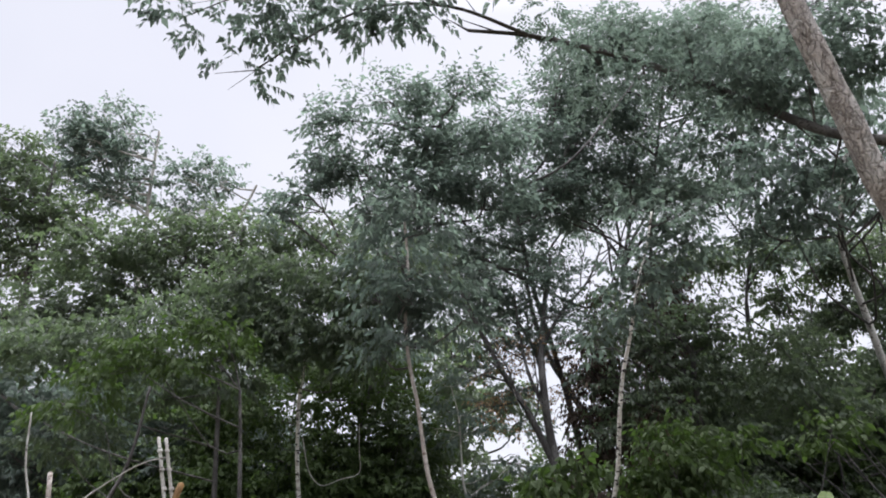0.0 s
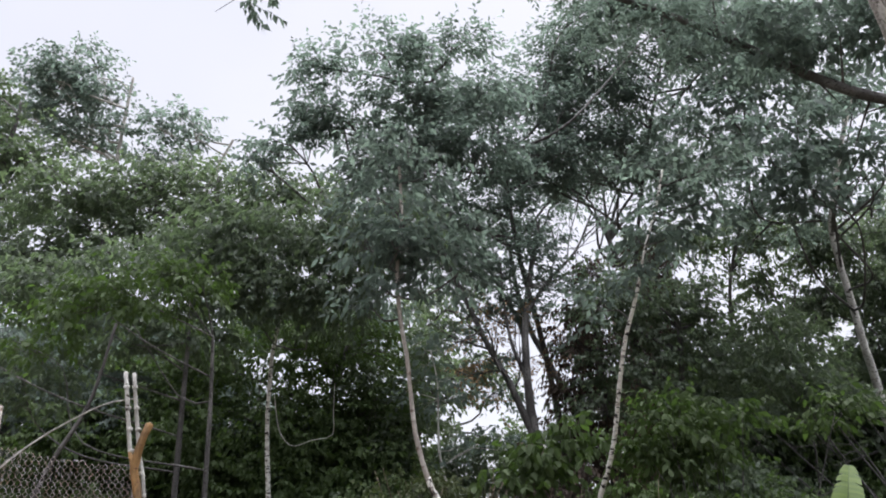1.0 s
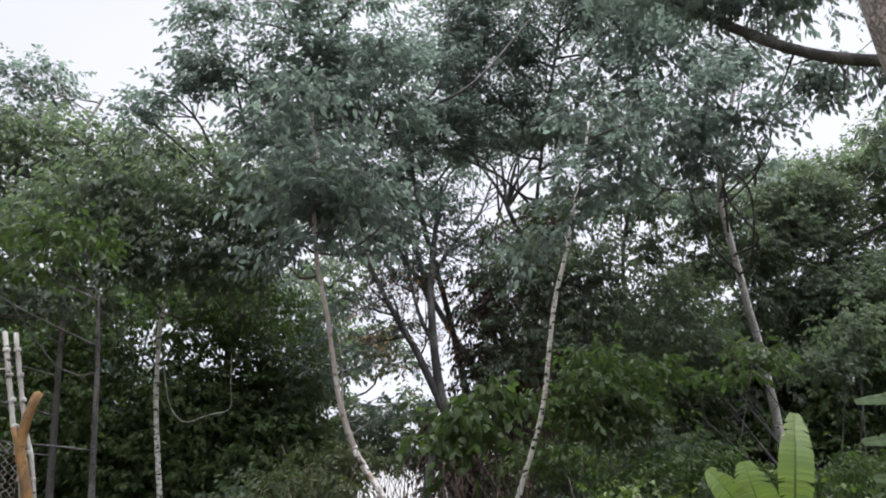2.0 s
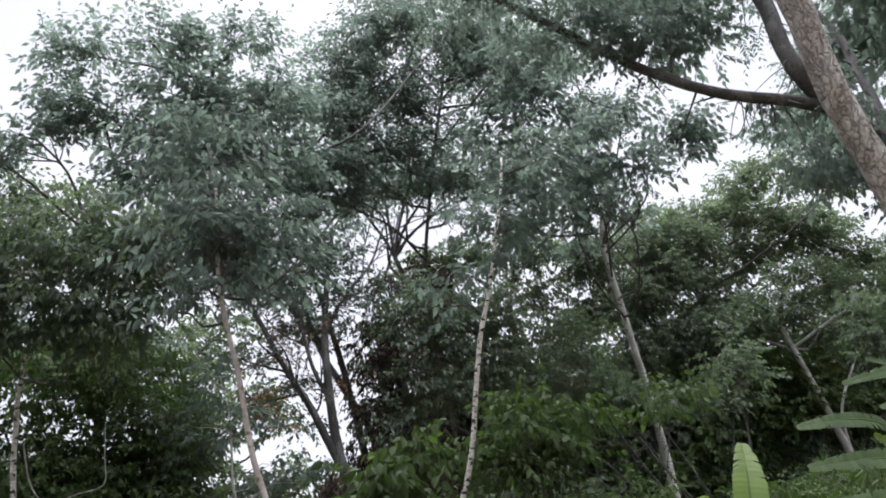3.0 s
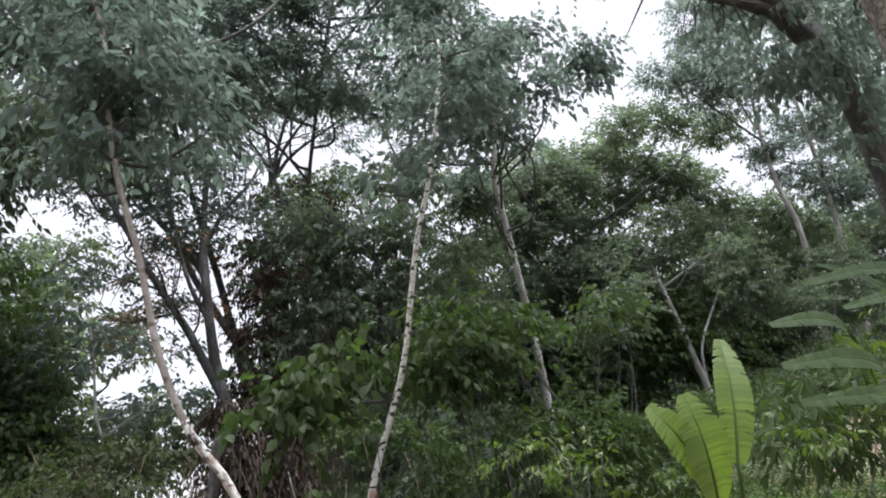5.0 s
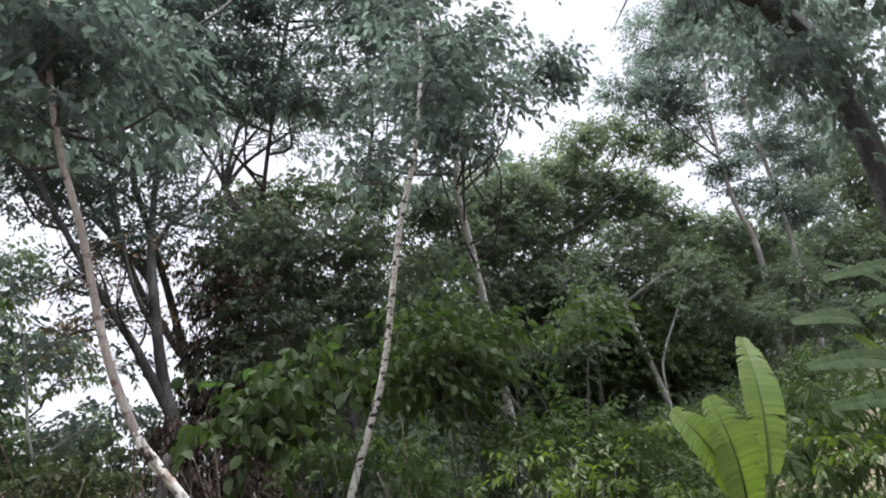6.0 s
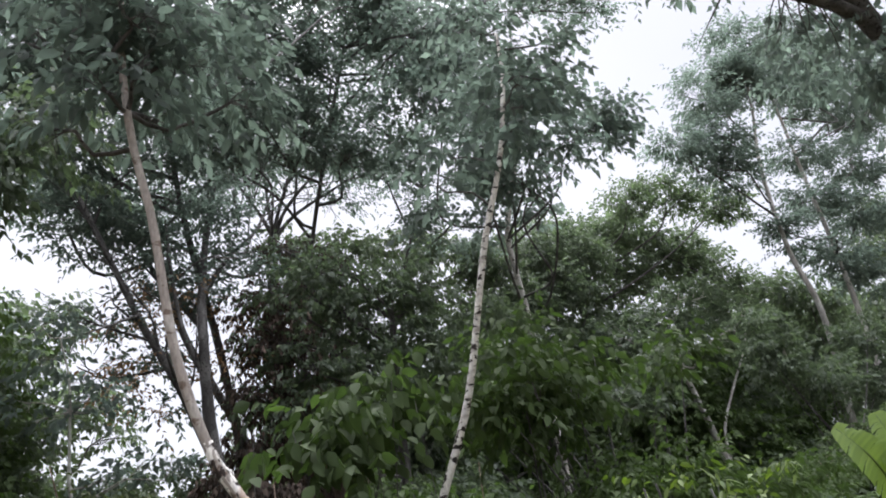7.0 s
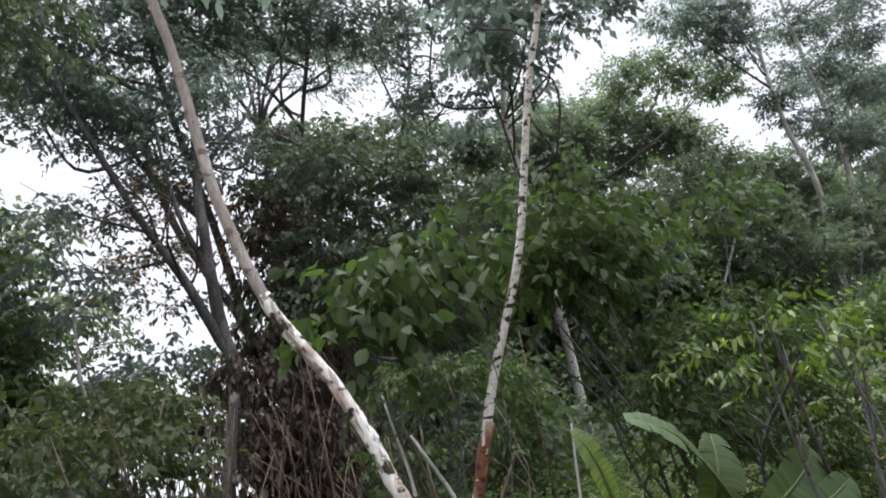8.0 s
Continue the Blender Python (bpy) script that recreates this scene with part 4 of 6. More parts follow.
tree("small tree with yellowing fresh leaves by the fence",
     [(-2.9, 13.0, 0.6), (-3.0, 13, 2.2), (-3.1, 13, 3.6), (-3.2, 13, 4.6)], 0.05, 0.025,
     [
    (-4.84, 13.00, 5.41, 0.60, 0.40, 0.30), (-4.05, 13.00, 5.64, 0.60, 0.38, 0.26), (-3.53, 13.00, 5.52, 0.49, 0.34, 0.26),
    (-5.67, 13.00, 4.88, 0.54, 0.36, 0.25), (-5.21, 13.00, 5.16, 0.49, 0.35, 0.30), (-6.29, 13.00, 4.46, 0.49, 0.33, 0.25),
    (-4.30, 13.00, 5.14, 0.59, 0.40, 0.29)],
     BARK_DARK, LEAF_FRESH, 35, leaf=0.17, slim=0.4, limb_r=0.014, cover=1.9, twig=0.45, droop=0.9)
tree("leafy understorey tree with drooping green leaves",
     [(-4.6, 16.5, 0.9), (-4.7, 16.5, 2.5), (-4.8, 16.5, 4.2), (-4.9, 16.5, 6)], 0.07, 0.04,
     [
    (-7.75, 16.50, 6.83, 1.41, 0.92, 0.64), (-6.21, 16.50, 7.18, 1.16, 0.76, 0.52), (-9.14, 16.50, 6.48, 1.16, 0.81, 0.64),
    (-10.55, 16.50, 6.79, 1.04, 0.82, 0.78), (-6.52, 16.50, 5.62, 1.25, 0.79, 0.50), (-4.89, 16.50, 5.82, 1.12, 0.78, 0.62),
    (-8.12, 16.50, 4.56, 1.10, 0.77, 0.61)],
     BARK_DARK, LEAF_MID, 36, leaf=0.19, slim=0.4, limb_r=0.02, cover=2.2, twig=0.55, droop=0.8)
tree("dark understorey tree in deep shade",
     [(-2.6, 20.5, 1.2), (-2.6, 20.5, 3), (-2.5, 20.5, 5), (-2.4, 20.5, 6.5)], 0.09, 0.05,
     [
    (-5.29, 20.30, 5.86, 1.51, 1.09, 0.91), (-3.48, 20.30, 6.26, 1.36, 0.95, 0.75), (-1.81, 20.30, 6.37, 1.21, 0.85, 0.68),
    (-5.60, 20.30, 4.26, 1.46, 1.05, 0.88), (-3.54, 20.30, 4.50, 1.31, 0.98, 0.87), (-1.63, 20.30, 4.60, 1.30, 0.98, 0.87),
    (-7.52, 20.30, 5.17, 1.49, 1.14, 1.05), (-3.41, 22.00, 7.31, 0.83, 0.67, 0.66), (-2.22, 22.00, 6.61, 0.81, 0.66, 0.65),
    (-2.76, 22.00, 7.98, 0.75, 0.56, 0.50), (-0.98, 20.30, 5.01, 0.59, 0.56, 0.66), (-1.19, 20.30, 3.89, 0.86, 0.64, 0.57)],
     BARK_DARK, LEAF_FRESH, 37, leaf=0.19, slim=0.42, limb_r=0.04, cover=2.6, twig=0.6, droop=0.7)
tree("dark understorey tree behind the fence",
     [(-9.5, 20.0, 1.1), (-9.6, 20, 3), (-9.7, 20, 5), (-9.8, 20, 7)], 0.1, 0.05,
     [
    (-11.29, 20.00, 6.27, 1.68, 1.17, 0.91), (-9.45, 20.00, 5.61, 1.34, 1.01, 0.90), (-12.98, 20.00, 5.41, 1.36, 1.22, 1.36),
    (-10.89, 20.00, 4.34, 1.61, 1.19, 1.02), (-8.32, 20.00, 4.29, 1.46, 1.05, 0.87), (-13.28, 20.00, 7.27, 1.40, 1.05, 0.94)],
     BARK_DARK, LEAF_DEEP, 38, leaf=0.2, slim=0.42, limb_r=0.04, cover=2.2, twig=0.6, droop=0.7)
tree("thin dark sapling among sky gaps beside the forked tree",
     [(0.45, 19.5, 3.01), (0.28, 19.5, 3.68), (0.24, 19.5, 4.44), (0.19, 19.5, 5.33), (0.01, 19.5, 6.08)], 0.035, 0.012, [
    (0.78, 19.50, 3.79, 0.40, 0.21, 0.16), (1.27, 19.50, 3.98, 0.42, 0.23, 0.19), (1.74, 19.50, 4.09, 0.35, 0.20, 0.19),
    (0.46, 19.50, 3.45, 0.31, 0.20, 0.13), (0.27, 19.50, 5.33, 0.36, 0.24, 0.27), (-0.07, 19.50, 5.71, 0.31, 0.22, 0.28),
    (0.13, 19.50, 6.08, 0.22, 0.20, 0.15), (-0.26, 19.50, 6.27, 0.31, 0.20, 0.23), (0.03, 19.50, 4.80, 0.38, 0.23, 0.22),
    (0.66, 19.50, 4.94, 0.33, 0.20, 0.17), (-0.41, 19.50, 5.00, 0.30, 0.22, 0.30)],
     BARK_GREY, LEAF_DEEP, 46, leaf=0.2, slim=0.45, limb_r=0.014, twigs=5, crown_from=0.2, cover=1.5, per_twig=8, twig=0.45, droop=0.6, share=0.66)
tree("distant dark tree beyond the forked trunk",
     [(-1.2, 33.0, 2), (-1.2, 33, 5), (-1.1, 33, 8), (-1.0, 33, 10)], 0.14, 0.06,
     [
    (-0.52, 33.00, 11.36, 1.06, 0.87, 0.88), (0.59, 33.00, 11.93, 1.09, 0.69, 0.45), (0.07, 33.00, 10.40, 1.23, 0.83, 0.62),
    (1.37, 33.00, 11.34, 0.46, 0.37, 0.37), (-0.72, 33.00, 8.80, 1.19, 0.99, 1.02), (0.78, 33.00, 8.71, 1.22, 0.87, 0.70),
    (1.89, 33.00, 8.63, 0.90, 0.65, 0.54), (0.42, 33.00, 7.31, 1.02, 0.69, 0.51), (2.50, 33.00, 7.84, 0.72, 0.50, 0.40),
    (1.42, 30.00, 8.24, 0.65, 0.45, 0.36), (2.25, 30.00, 5.36, 1.1, 0.85, 0.5)] + [
    (-1.21, 28.00, 9.46, 0.93, 0.75, 0.74), (-0.25, 28.00, 8.52, 0.69, 0.62, 0.69), (-1.13, 28.00, 7.58, 0.91, 0.77, 0.81),
    (-0.01, 28.00, 6.79, 0.64, 0.59, 0.68), (-0.77, 28.00, 5.79, 0.88, 0.72, 0.71), (0.32, 28.00, 5.53, 0.59, 0.51, 0.55),
    (-1.40, 28.00, 4.63, 1.16, 0.87, 0.77)],
     BARK_DARK, LEAF_MID, 39, leaf=0.3, slim=0.42, limb_r=0.06, cover=2.0, twig=0.7, droop=0.7)

# ---------------------------------------------------------------- trees on the hill
tree("tall thin hill tree with feathery layered crown",
     [(26.9, 23.6, 4.8), (26.3, 22.8, 9.2), (25.7, 22.8, 11.8), (25.9, 22.8, 15.6), (26.9, 22.8, 18.8), (27.4, 22.8, 21)], 0.13, 0.05,
     [
    (23.67, 22.80, 18.58, 1.43, 1.03, 0.86), (25.79, 22.80, 20.37, 1.77, 1.28, 1.06), (27.12, 22.80, 19.79, 1.92, 1.28, 0.92),
    (21.13, 22.80, 15.92, 1.15, 0.86, 0.75), (24.14, 22.80, 16.86, 1.76, 1.14, 0.78), (27.94, 22.80, 22.68, 2.02, 1.38, 1.05),
    (30.17, 22.80, 21.72, 1.69, 1.24, 1.07), (23.88, 22.80, 15.14, 1.71, 1.06, 0.64)],
     BARK_GREY, LEAF_DEEP, 41, limb_bark=BARK_DARK, leaf=0.26, slim=0.34, limb_r=0.05, twigs=8, crown_from=0.45, cover=3.0, twig=0.8, droop=0.3, wave=2.4, layer=0.9, share=0.42)
tree("second tall thin hill tree with feathery layered crown",
     [(29.2, 23.2, 5.2), (28.9, 22.8, 11.2), (28.8, 22.8, 15.6), (28.8, 22.8, 19.1), (28.6, 22.8, 22)], 0.13, 0.05,
     [
    (32.47, 22.80, 20.72, 2.08, 1.35, 0.92), (35.15, 22.80, 20.09, 2.14, 1.46, 1.11), (29.41, 22.80, 17.25, 1.58, 1.03, 0.72),
    (32.96, 22.80, 17.05, 2.01, 1.34, 0.96), (28.76, 22.80, 14.47, 1.83, 1.13, 0.68), (32.10, 22.80, 14.15, 1.90, 1.27, 0.91),
    (26.12, 22.80, 12.63, 1.41, 0.92, 0.64), (28.93, 22.80, 11.98, 1.76, 1.09, 0.66), (30.70, 22.80, 11.24, 1.48, 1.02, 0.79),
    (32.41, 22.80, 24.04, 2.17, 1.48, 1.13), (36.85, 22.80, 23.82, 2.28, 1.56, 1.19), (40.53, 22.80, 23.33, 1.96, 1.81, 2.05)],
     BARK_GREY, LEAF_DEEP, 42, limb_bark=BARK_DARK, leaf=0.26, slim=0.34, limb_r=0.05, twigs=8, crown_from=0.4, cover=3.0, twig=0.8, droop=0.3, wave=2.4, layer=0.9, share=0.42)
tree("short hill tree with a pale forked trunk",
     [(21.4, 25.0, 3.6), (21.2, 25.0, 4.4), (20.9, 25.0, 5.6), (20.4, 25.0, 7.4), (19.9, 25, 9)], 0.14, 0.08,
     [
    (20.14, 25.00, 9.27, 1.51, 1.06, 0.86), (22.07, 25.00, 8.62, 1.33, 0.95, 0.78), (18.20, 25.00, 8.56, 1.24, 0.93, 0.82),
    (24.22, 25.00, 9.89, 1.40, 1.00, 0.82), (21.80, 25.00, 10.52, 1.35, 0.91, 0.67)],
     BARK_GREY, LEAF_MID, 43, leaf=0.24, slim=0.42, limb_r=0.06, cover=2.6, twig=0.7)
tree("dense round hill tree with fine leaves",
     [(20.0, 29.0, 4.0), (20, 29, 8), (20, 29, 12)], 0.16, 0.08,
     [
    (17.73, 28.50, 13.78, 1.66, 1.17, 0.95), (20.37, 28.50, 14.57, 1.75, 1.12, 0.75), (23.57, 28.50, 15.17, 1.85, 1.14, 0.69),
    (21.91, 28.50, 13.04, 2.01, 1.36, 1.01), (18.43, 28.50, 11.77, 1.88, 1.32, 1.06), (25.34, 28.50, 13.86, 1.87, 1.32, 1.07),
    (20.32, 28.50, 10.83, 1.92, 1.30, 0.96), (16.59, 28.50, 11.19, 1.36, 1.02, 0.91), (27.83, 28.50, 14.36, 1.40, 0.93, 0.67),
    (23.07, 25.50, 15.55, 1.94, 1.15, 0.63), (20.54, 25.50, 14.80, 1.27, 0.80, 0.51), (26.06, 25.50, 15.35, 1.76, 1.09, 0.65)],
     BARK_DARK, LEAF_MID, 44, leaf=0.24, slim=0.45, limb_r=0.06, cover=3.2, twig=0.7)
tree("dense hill tree in the shade of taller crowns",
     [(31.0, 28.0, 5.2), (30.5, 28, 8), (29.6, 28, 11)], 0.14, 0.07,
     [
    (27.33, 27.50, 12.68, 1.87, 1.20, 0.80), (30.88, 27.50, 12.30, 2.24, 1.39, 0.84), (34.64, 27.50, 11.55, 2.35, 1.43, 0.82),
    (39.15, 27.50, 11.41, 2.18, 1.35, 0.81), (44.49, 27.50, 11.61, 2.00, 1.29, 0.87), (28.70, 27.50, 10.16, 2.13, 1.44, 1.07),
    (33.08, 27.50, 9.37, 2.26, 1.52, 1.13), (38.37, 27.50, 9.11, 2.42, 1.63, 1.21), (43.49, 27.50, 9.14, 1.62, 1.31, 1.29),
    (25.62, 27.50, 11.18, 1.54, 1.10, 0.90), (22.28, 28.00, 14.91, 1.51, 1.02, 0.76), (25.25, 28.00, 14.55, 1.55, 1.04, 0.77)],
     BARK_DARK, LEAF_MID, 45, leaf=0.26, slim=0.45, limb_r=0.06, cover=3.0, twig=0.7)
tree("tall dark tree high on the hill slope",
     [(45.0, 28.0, float(ground_z(45.0, 28.0)) - 0.1), (45.2, 28.0, 9.5), (45.6, 27.8, 13.0), (45.4, 27.6, 17.5)], 0.24, 0.08,
     [
    (40.82, 27.50, 15.34, 2.34, 1.25, 0.98), (45.15, 27.50, 16.10, 2.62, 1.42, 1.16), (48.20, 27.50, 15.78, 2.66, 1.49, 1.31),
    (48.37, 27.50, 18.62, 2.89, 1.49, 1.09), (44.45, 27.50, 18.55, 2.35, 1.23, 0.93), (46.80, 27.50, 13.18, 2.52, 1.40, 1.22),
    (43.03, 27.50, 13.15, 2.43, 1.28, 0.98)],
     BARK_DARK, LEAF_MID, 46, leaf=0.34, slim=0.45, limb_r=0.07, cover=2.6, twig=0.8)

# ---------------------------------------------------------------- the big leaning tree and its neighbour
leaning = tree("big leaning tree with mottled tan bark beside the path",
     [(6.95, 7.9, -0.1), (6.6, 7.8, 1.0), (6.16, 7.68, 2.2), (5.83, 7.6, 3.1), (5.5, 7.53, 3.8), (5.21, 7.43, 4.5), (4.94, 7.33, 5.1), (4.73, 7.19, 5.8), (4.52, 7.08, 6.5), (4.32, 6.97, 7.3), (4.1, 6.9, 9.0), (4.0, 6.9, 11.0)],
     0.155, 0.105, [(4.4, 7.4, 11.6, 2.0, 2.0, 0.8), (2.6, 7.6, 12.2, 1.6, 1.6, 0.7), (5.8, 6.2, 12.0, 1.8, 1.8, 0.7)],
     BARK_TAN, LEAF_DEEP, 51, leaf=0.10, slim=0.32, limb_r=0.09, crown_from=0.8, cover=1.2, per_twig=9, twig=0.55, style="pinnate", droop=0.6)
spreading = tree("huge spreading tree with feathery leaves and hanging creepers",
     [(9.75, 10.1, 0.1), (9.35, 10.0, 3.0), (9.15, 9.95, 5.0), (8.9, 10.0, 6.3), (8.24, 10.05, 7.05), (7.74, 9.95, 7.5), (7.78, 10.12, 8.14), (7.9, 10.3, 9.2), (7.6, 10.4, 10.4)],
     0.23, 0.09, [
    (7.06, 11.00, 9.06, 0.51, 0.41, 0.41), (5.83, 11.00, 8.48, 0.43, 0.37, 0.39), (5.44, 11.00, 9.51, 0.53, 0.36, 0.26),
    (8.15, 11.00, 9.17, 0.48, 0.39, 0.38), (6.97, 11.00, 10.00, 0.66, 0.47, 0.38), (3.65, 11.00, 9.07, 0.49, 0.37, 0.33),
    (2.70, 11.00, 9.05, 0.55, 0.37, 0.27), (2.67, 10.80, 9.48, 0.56, 0.36, 0.24), (3.55, 10.80, 9.15, 0.50, 0.33, 0.24),
    (3.01, 11.40, 10.50, 0.70, 0.49, 0.40), (2.04, 11.40, 10.95, 0.61, 0.41, 0.30), (3.86, 11.40, 10.19, 0.59, 0.44, 0.39),
    (4.87, 11.40, 10.49, 0.59, 0.44, 0.39), (5.78, 11.40, 10.18, 0.59, 0.44, 0.39), (4.22, 11.40, 9.23, 0.57, 0.41, 0.33),
    (5.33, 11.40, 9.15, 0.57, 0.43, 0.38)],
     BARK_DARK, LEAF_DEEP, 52, leaf=0.13, slim=0.36, limb_r=0.05, twigs=8, crown_from=0.6, cover=0.95, per_twig=9, twig=0.5, style="pinnate", droop=0.6, wave=1.8, share=0.6, limbs=False)
rng_s = np.random.default_rng(5)
limb_leaves = [
    (5.22, 10.90, 8.71, 0.42, 0.60, 0.27), (5.91, 10.90, 8.64, 0.48, 0.60, 0.31), (6.63, 10.90, 8.78, 0.40, 0.60, 0.36),
    (7.77, 10.90, 9.37, 0.43, 0.60, 0.34), (8.52, 10.90, 10.16, 0.45, 0.60, 0.36), (4.86, 10.90, 9.39, 0.43, 0.60, 0.24),
    (4.52, 10.90, 8.85, 0.54, 0.50, 0.22), (5.37, 10.90, 8.63, 0.49, 0.50, 0.22), (3.80, 10.90, 9.57, 0.56, 0.50, 0.24)]
part("crown", crown_mesh("crown", rng_s, limb_leaves, LEAF_DEEP, 0.15, 0.4, 0.85, 9, 0.45, 0.6, wave=1.4, layer=0.8, share=0.55), spreading, "feathery leaves along the low limb")
for line, r in (([(8.24, 10.05, 7.05), (7.43, 10.08, 7.15), (6.62, 10.31, 7.35), (6.07, 10.59, 7.75), (5.55, 11.1, 8.5), (4.7, 11.3, 9.2), (3.4, 11.4, 9.9), (2.0, 11.4, 10.4), (0.9, 11.4, 10.6)], 0.092),
                ([(7.78, 10.12, 8.14), (8.2, 10.5, 9.6), (8.4, 11.1, 11.0), (8.1, 11.2, 12.5)], 0.12),
                ([(9.0, 10.0, 6.5), (9.6, 10.5, 8.0), (10.0, 11.0, 9.6), (9.7, 11.6, 11.2), (8.4, 12.2, 12.6)], 0.09),
                ([(2.0, 11.4, 10.4), (0.6, 11.1, 10.9), (-0.8, 10.8, 10.7), (-1.9, 10.6, 9.9), (-2.6, 10.5, 9.3)], 0.035),
                ([(0.6, 11.1, 10.9), (-1.0, 10.7, 11.2), (-2.6, 10.5, 11.0), (-3.9, 10.4, 10.4)], 0.025)):
    w = Wood().tube(line, r, r * 0.35, 9, 0.2, 0.05, rng_s)
    p = smooth_path(line, 0.4)
    for q in p[2:]:
        e = q + unit(rng_s.standard_normal(3)) * rng_s.uniform(0.4, 1.0)
        w.tube((q, (q + e) / 2 + (0, 0, -0.05), e + (0, 0, -0.1)), r * 0.22 + 0.004, 0.004, 4, 0.2, 0.0, rng_s)
    part("limb", w.mesh("limb", BARK_DARK), spreading)
for k in range(34):
    u = rng_s.uniform(0, 1)
    start = np.array([8.1, 10.05, 7.1]) * (1 - u) + np.array([6.62, 10.31, 7.35]) * u if k % 2 else np.array([7.74, 9.95, 7.5]) * (1 - u) + np.array([7.85, 10.2, 8.8]) * u
    drop = rng_s.uniform(0.25, 0.8)
    sway = rng_s.normal(0, 0.22, 2)
    curl = rng_s.uniform(-0.25, 0.25)
    part("hanging_twig", Wood().tube([start, start + (sway[0] * 0.6, sway[1] * 0.4, -0.35 * drop), start + (sway[0] + curl * 0.5, sway[1] * 0.7, -0.75 * drop), start + (sway[0] + curl, sway[1], -drop + abs(curl) * 0.6)], 0.011, 0.004, 5, 0.07, 0.03, rng_s).mesh("hanging_twig", BARK_DARK), spreading)
hanging = [
    (-4.25, 10.60, 10.73, 0.34, 0.50, 0.20), (-3.81, 10.60, 10.39, 0.24, 0.40, 0.16), (-2.53, 10.60, 10.36, 0.39, 0.50, 0.25),
    (-3.05, 10.60, 9.69, 0.21, 0.30, 0.12), (-2.62, 10.60, 9.20, 0.26, 0.30, 0.11), (-2.13, 10.60, 9.57, 0.28, 0.40, 0.12),
    (-1.83, 10.60, 10.07, 0.33, 0.50, 0.19), (-1.27, 10.60, 10.51, 0.48, 0.50, 0.24), (-0.49, 10.60, 10.45, 0.38, 0.50, 0.19),
    (0.18, 10.60, 10.46, 0.38, 0.50, 0.17), (-2.06, 10.60, 10.69, 0.58, 0.50, 0.19), (-2.85, 10.60, 10.69, 0.49, 0.50, 0.19),
    (-0.87, 10.60, 10.18, 0.38, 0.50, 0.21), (-0.11, 10.60, 10.30, 0.47, 0.50, 0.21)]
part("crown", crown_mesh("crown", rng_s, hanging, LEAF_DEEP, 0.20, 0.40, 2.6, 9, 0.4, 0.8, "broad", wave=0.9, layer=0.7, share=0.75), spreading, "outer spray of feathery hanging leaves")
# layer of leaves above view, added to shade the bank from the zenith
shade_roof = [(x + 0.6 * math.sin(3.1 * k), y + 0.5 * math.cos(2.3 * k), 3.1 + 0.92 * y + 0.3 * math.sin(1.7 * k), 1.55, 1.3, 0.3) for k, (x, y) in enumerate(
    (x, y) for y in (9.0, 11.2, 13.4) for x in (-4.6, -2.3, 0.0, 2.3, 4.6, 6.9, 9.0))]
part("crown", crown_mesh("crown", rng_s, shade_roof, LEAF_DEEP, 0.30, 0.40, 2.5, 9, 0.6, 0.5, wave=2.0, layer=1.2, share=0.72), spreading, "unseen high leaves added to shade the bank")
# limbs added to carry these unseen leaves
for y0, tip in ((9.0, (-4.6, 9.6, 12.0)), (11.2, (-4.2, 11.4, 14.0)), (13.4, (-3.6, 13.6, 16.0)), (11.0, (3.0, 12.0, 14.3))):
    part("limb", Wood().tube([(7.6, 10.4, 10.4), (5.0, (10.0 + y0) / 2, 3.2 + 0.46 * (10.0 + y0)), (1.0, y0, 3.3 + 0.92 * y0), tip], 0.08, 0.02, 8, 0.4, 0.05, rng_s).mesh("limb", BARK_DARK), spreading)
creeper = [
    (7.73, 9.60, 6.74, 0.23, 0.50, 0.21), (8.16, 9.60, 6.42, 0.32, 0.50, 0.32), (8.30, 9.60, 5.84, 0.21, 0.40, 0.30),
    (7.62, 9.60, 5.99, 0.13, 0.40, 0.26), (8.39, 9.60, 5.34, 0.18, 0.40, 0.33), (8.02, 9.60, 4.74, 0.16, 0.40, 0.26),
    (7.63, 9.80, 6.14, 0.36, 0.34, 0.48), (7.23, 9.80, 5.94, 0.30, 0.28, 0.36), (8.08, 10.80, 7.54, 0.38, 0.30, 0.34), (9.05, 10.80, 7.70, 0.52, 0.36, 0.42)]
heavy_sprays = [
    (5.10, 10.80, 9.14, 0.34, 0.60, 0.27), (5.32, 10.80, 8.55, 0.38, 0.60, 0.33), (6.10, 10.80, 9.26, 0.40, 0.60, 0.32),
    (6.00, 10.80, 8.42, 0.38, 0.60, 0.31), (6.63, 10.80, 9.04, 0.27, 0.60, 0.32), (9.80, 12.00, 8.02, 0.55, 0.43, 0.48)]
part("crown", crown_mesh("crown", rng_s, heavy_sprays, LEAF_DEEP, 0.16, 0.42, 1.9, 9, 0.4, 0.8, wave=1.2, layer=0.9, share=0.8), spreading, "heavy dark sprays of leaves and creeper")
outer_creeper = [
    (8.22, 8.80, 8.22, 0.83, 0.52, 0.56), (9.27, 8.80, 8.48, 0.93, 0.63, 0.74), (10.36, 8.80, 8.61, 1.02, 0.74, 0.95),
    (9.19, 8.80, 7.19, 0.86, 0.59, 0.72),
    (11.90, 11.20, 8.49, 0.43, 0.70, 0.48),
    (13.15, 11.20, 8.15, 0.49, 0.70, 0.55), (11.75, 11.20, 7.01, 0.51, 0.70, 0.46), (12.67, 11.20, 6.75, 0.41, 0.70, 0.52),
    (7.37, 11.40, 10.07, 0.48, 0.70, 0.48), (7.52, 11.40, 9.13, 0.37, 0.70, 0.47)]
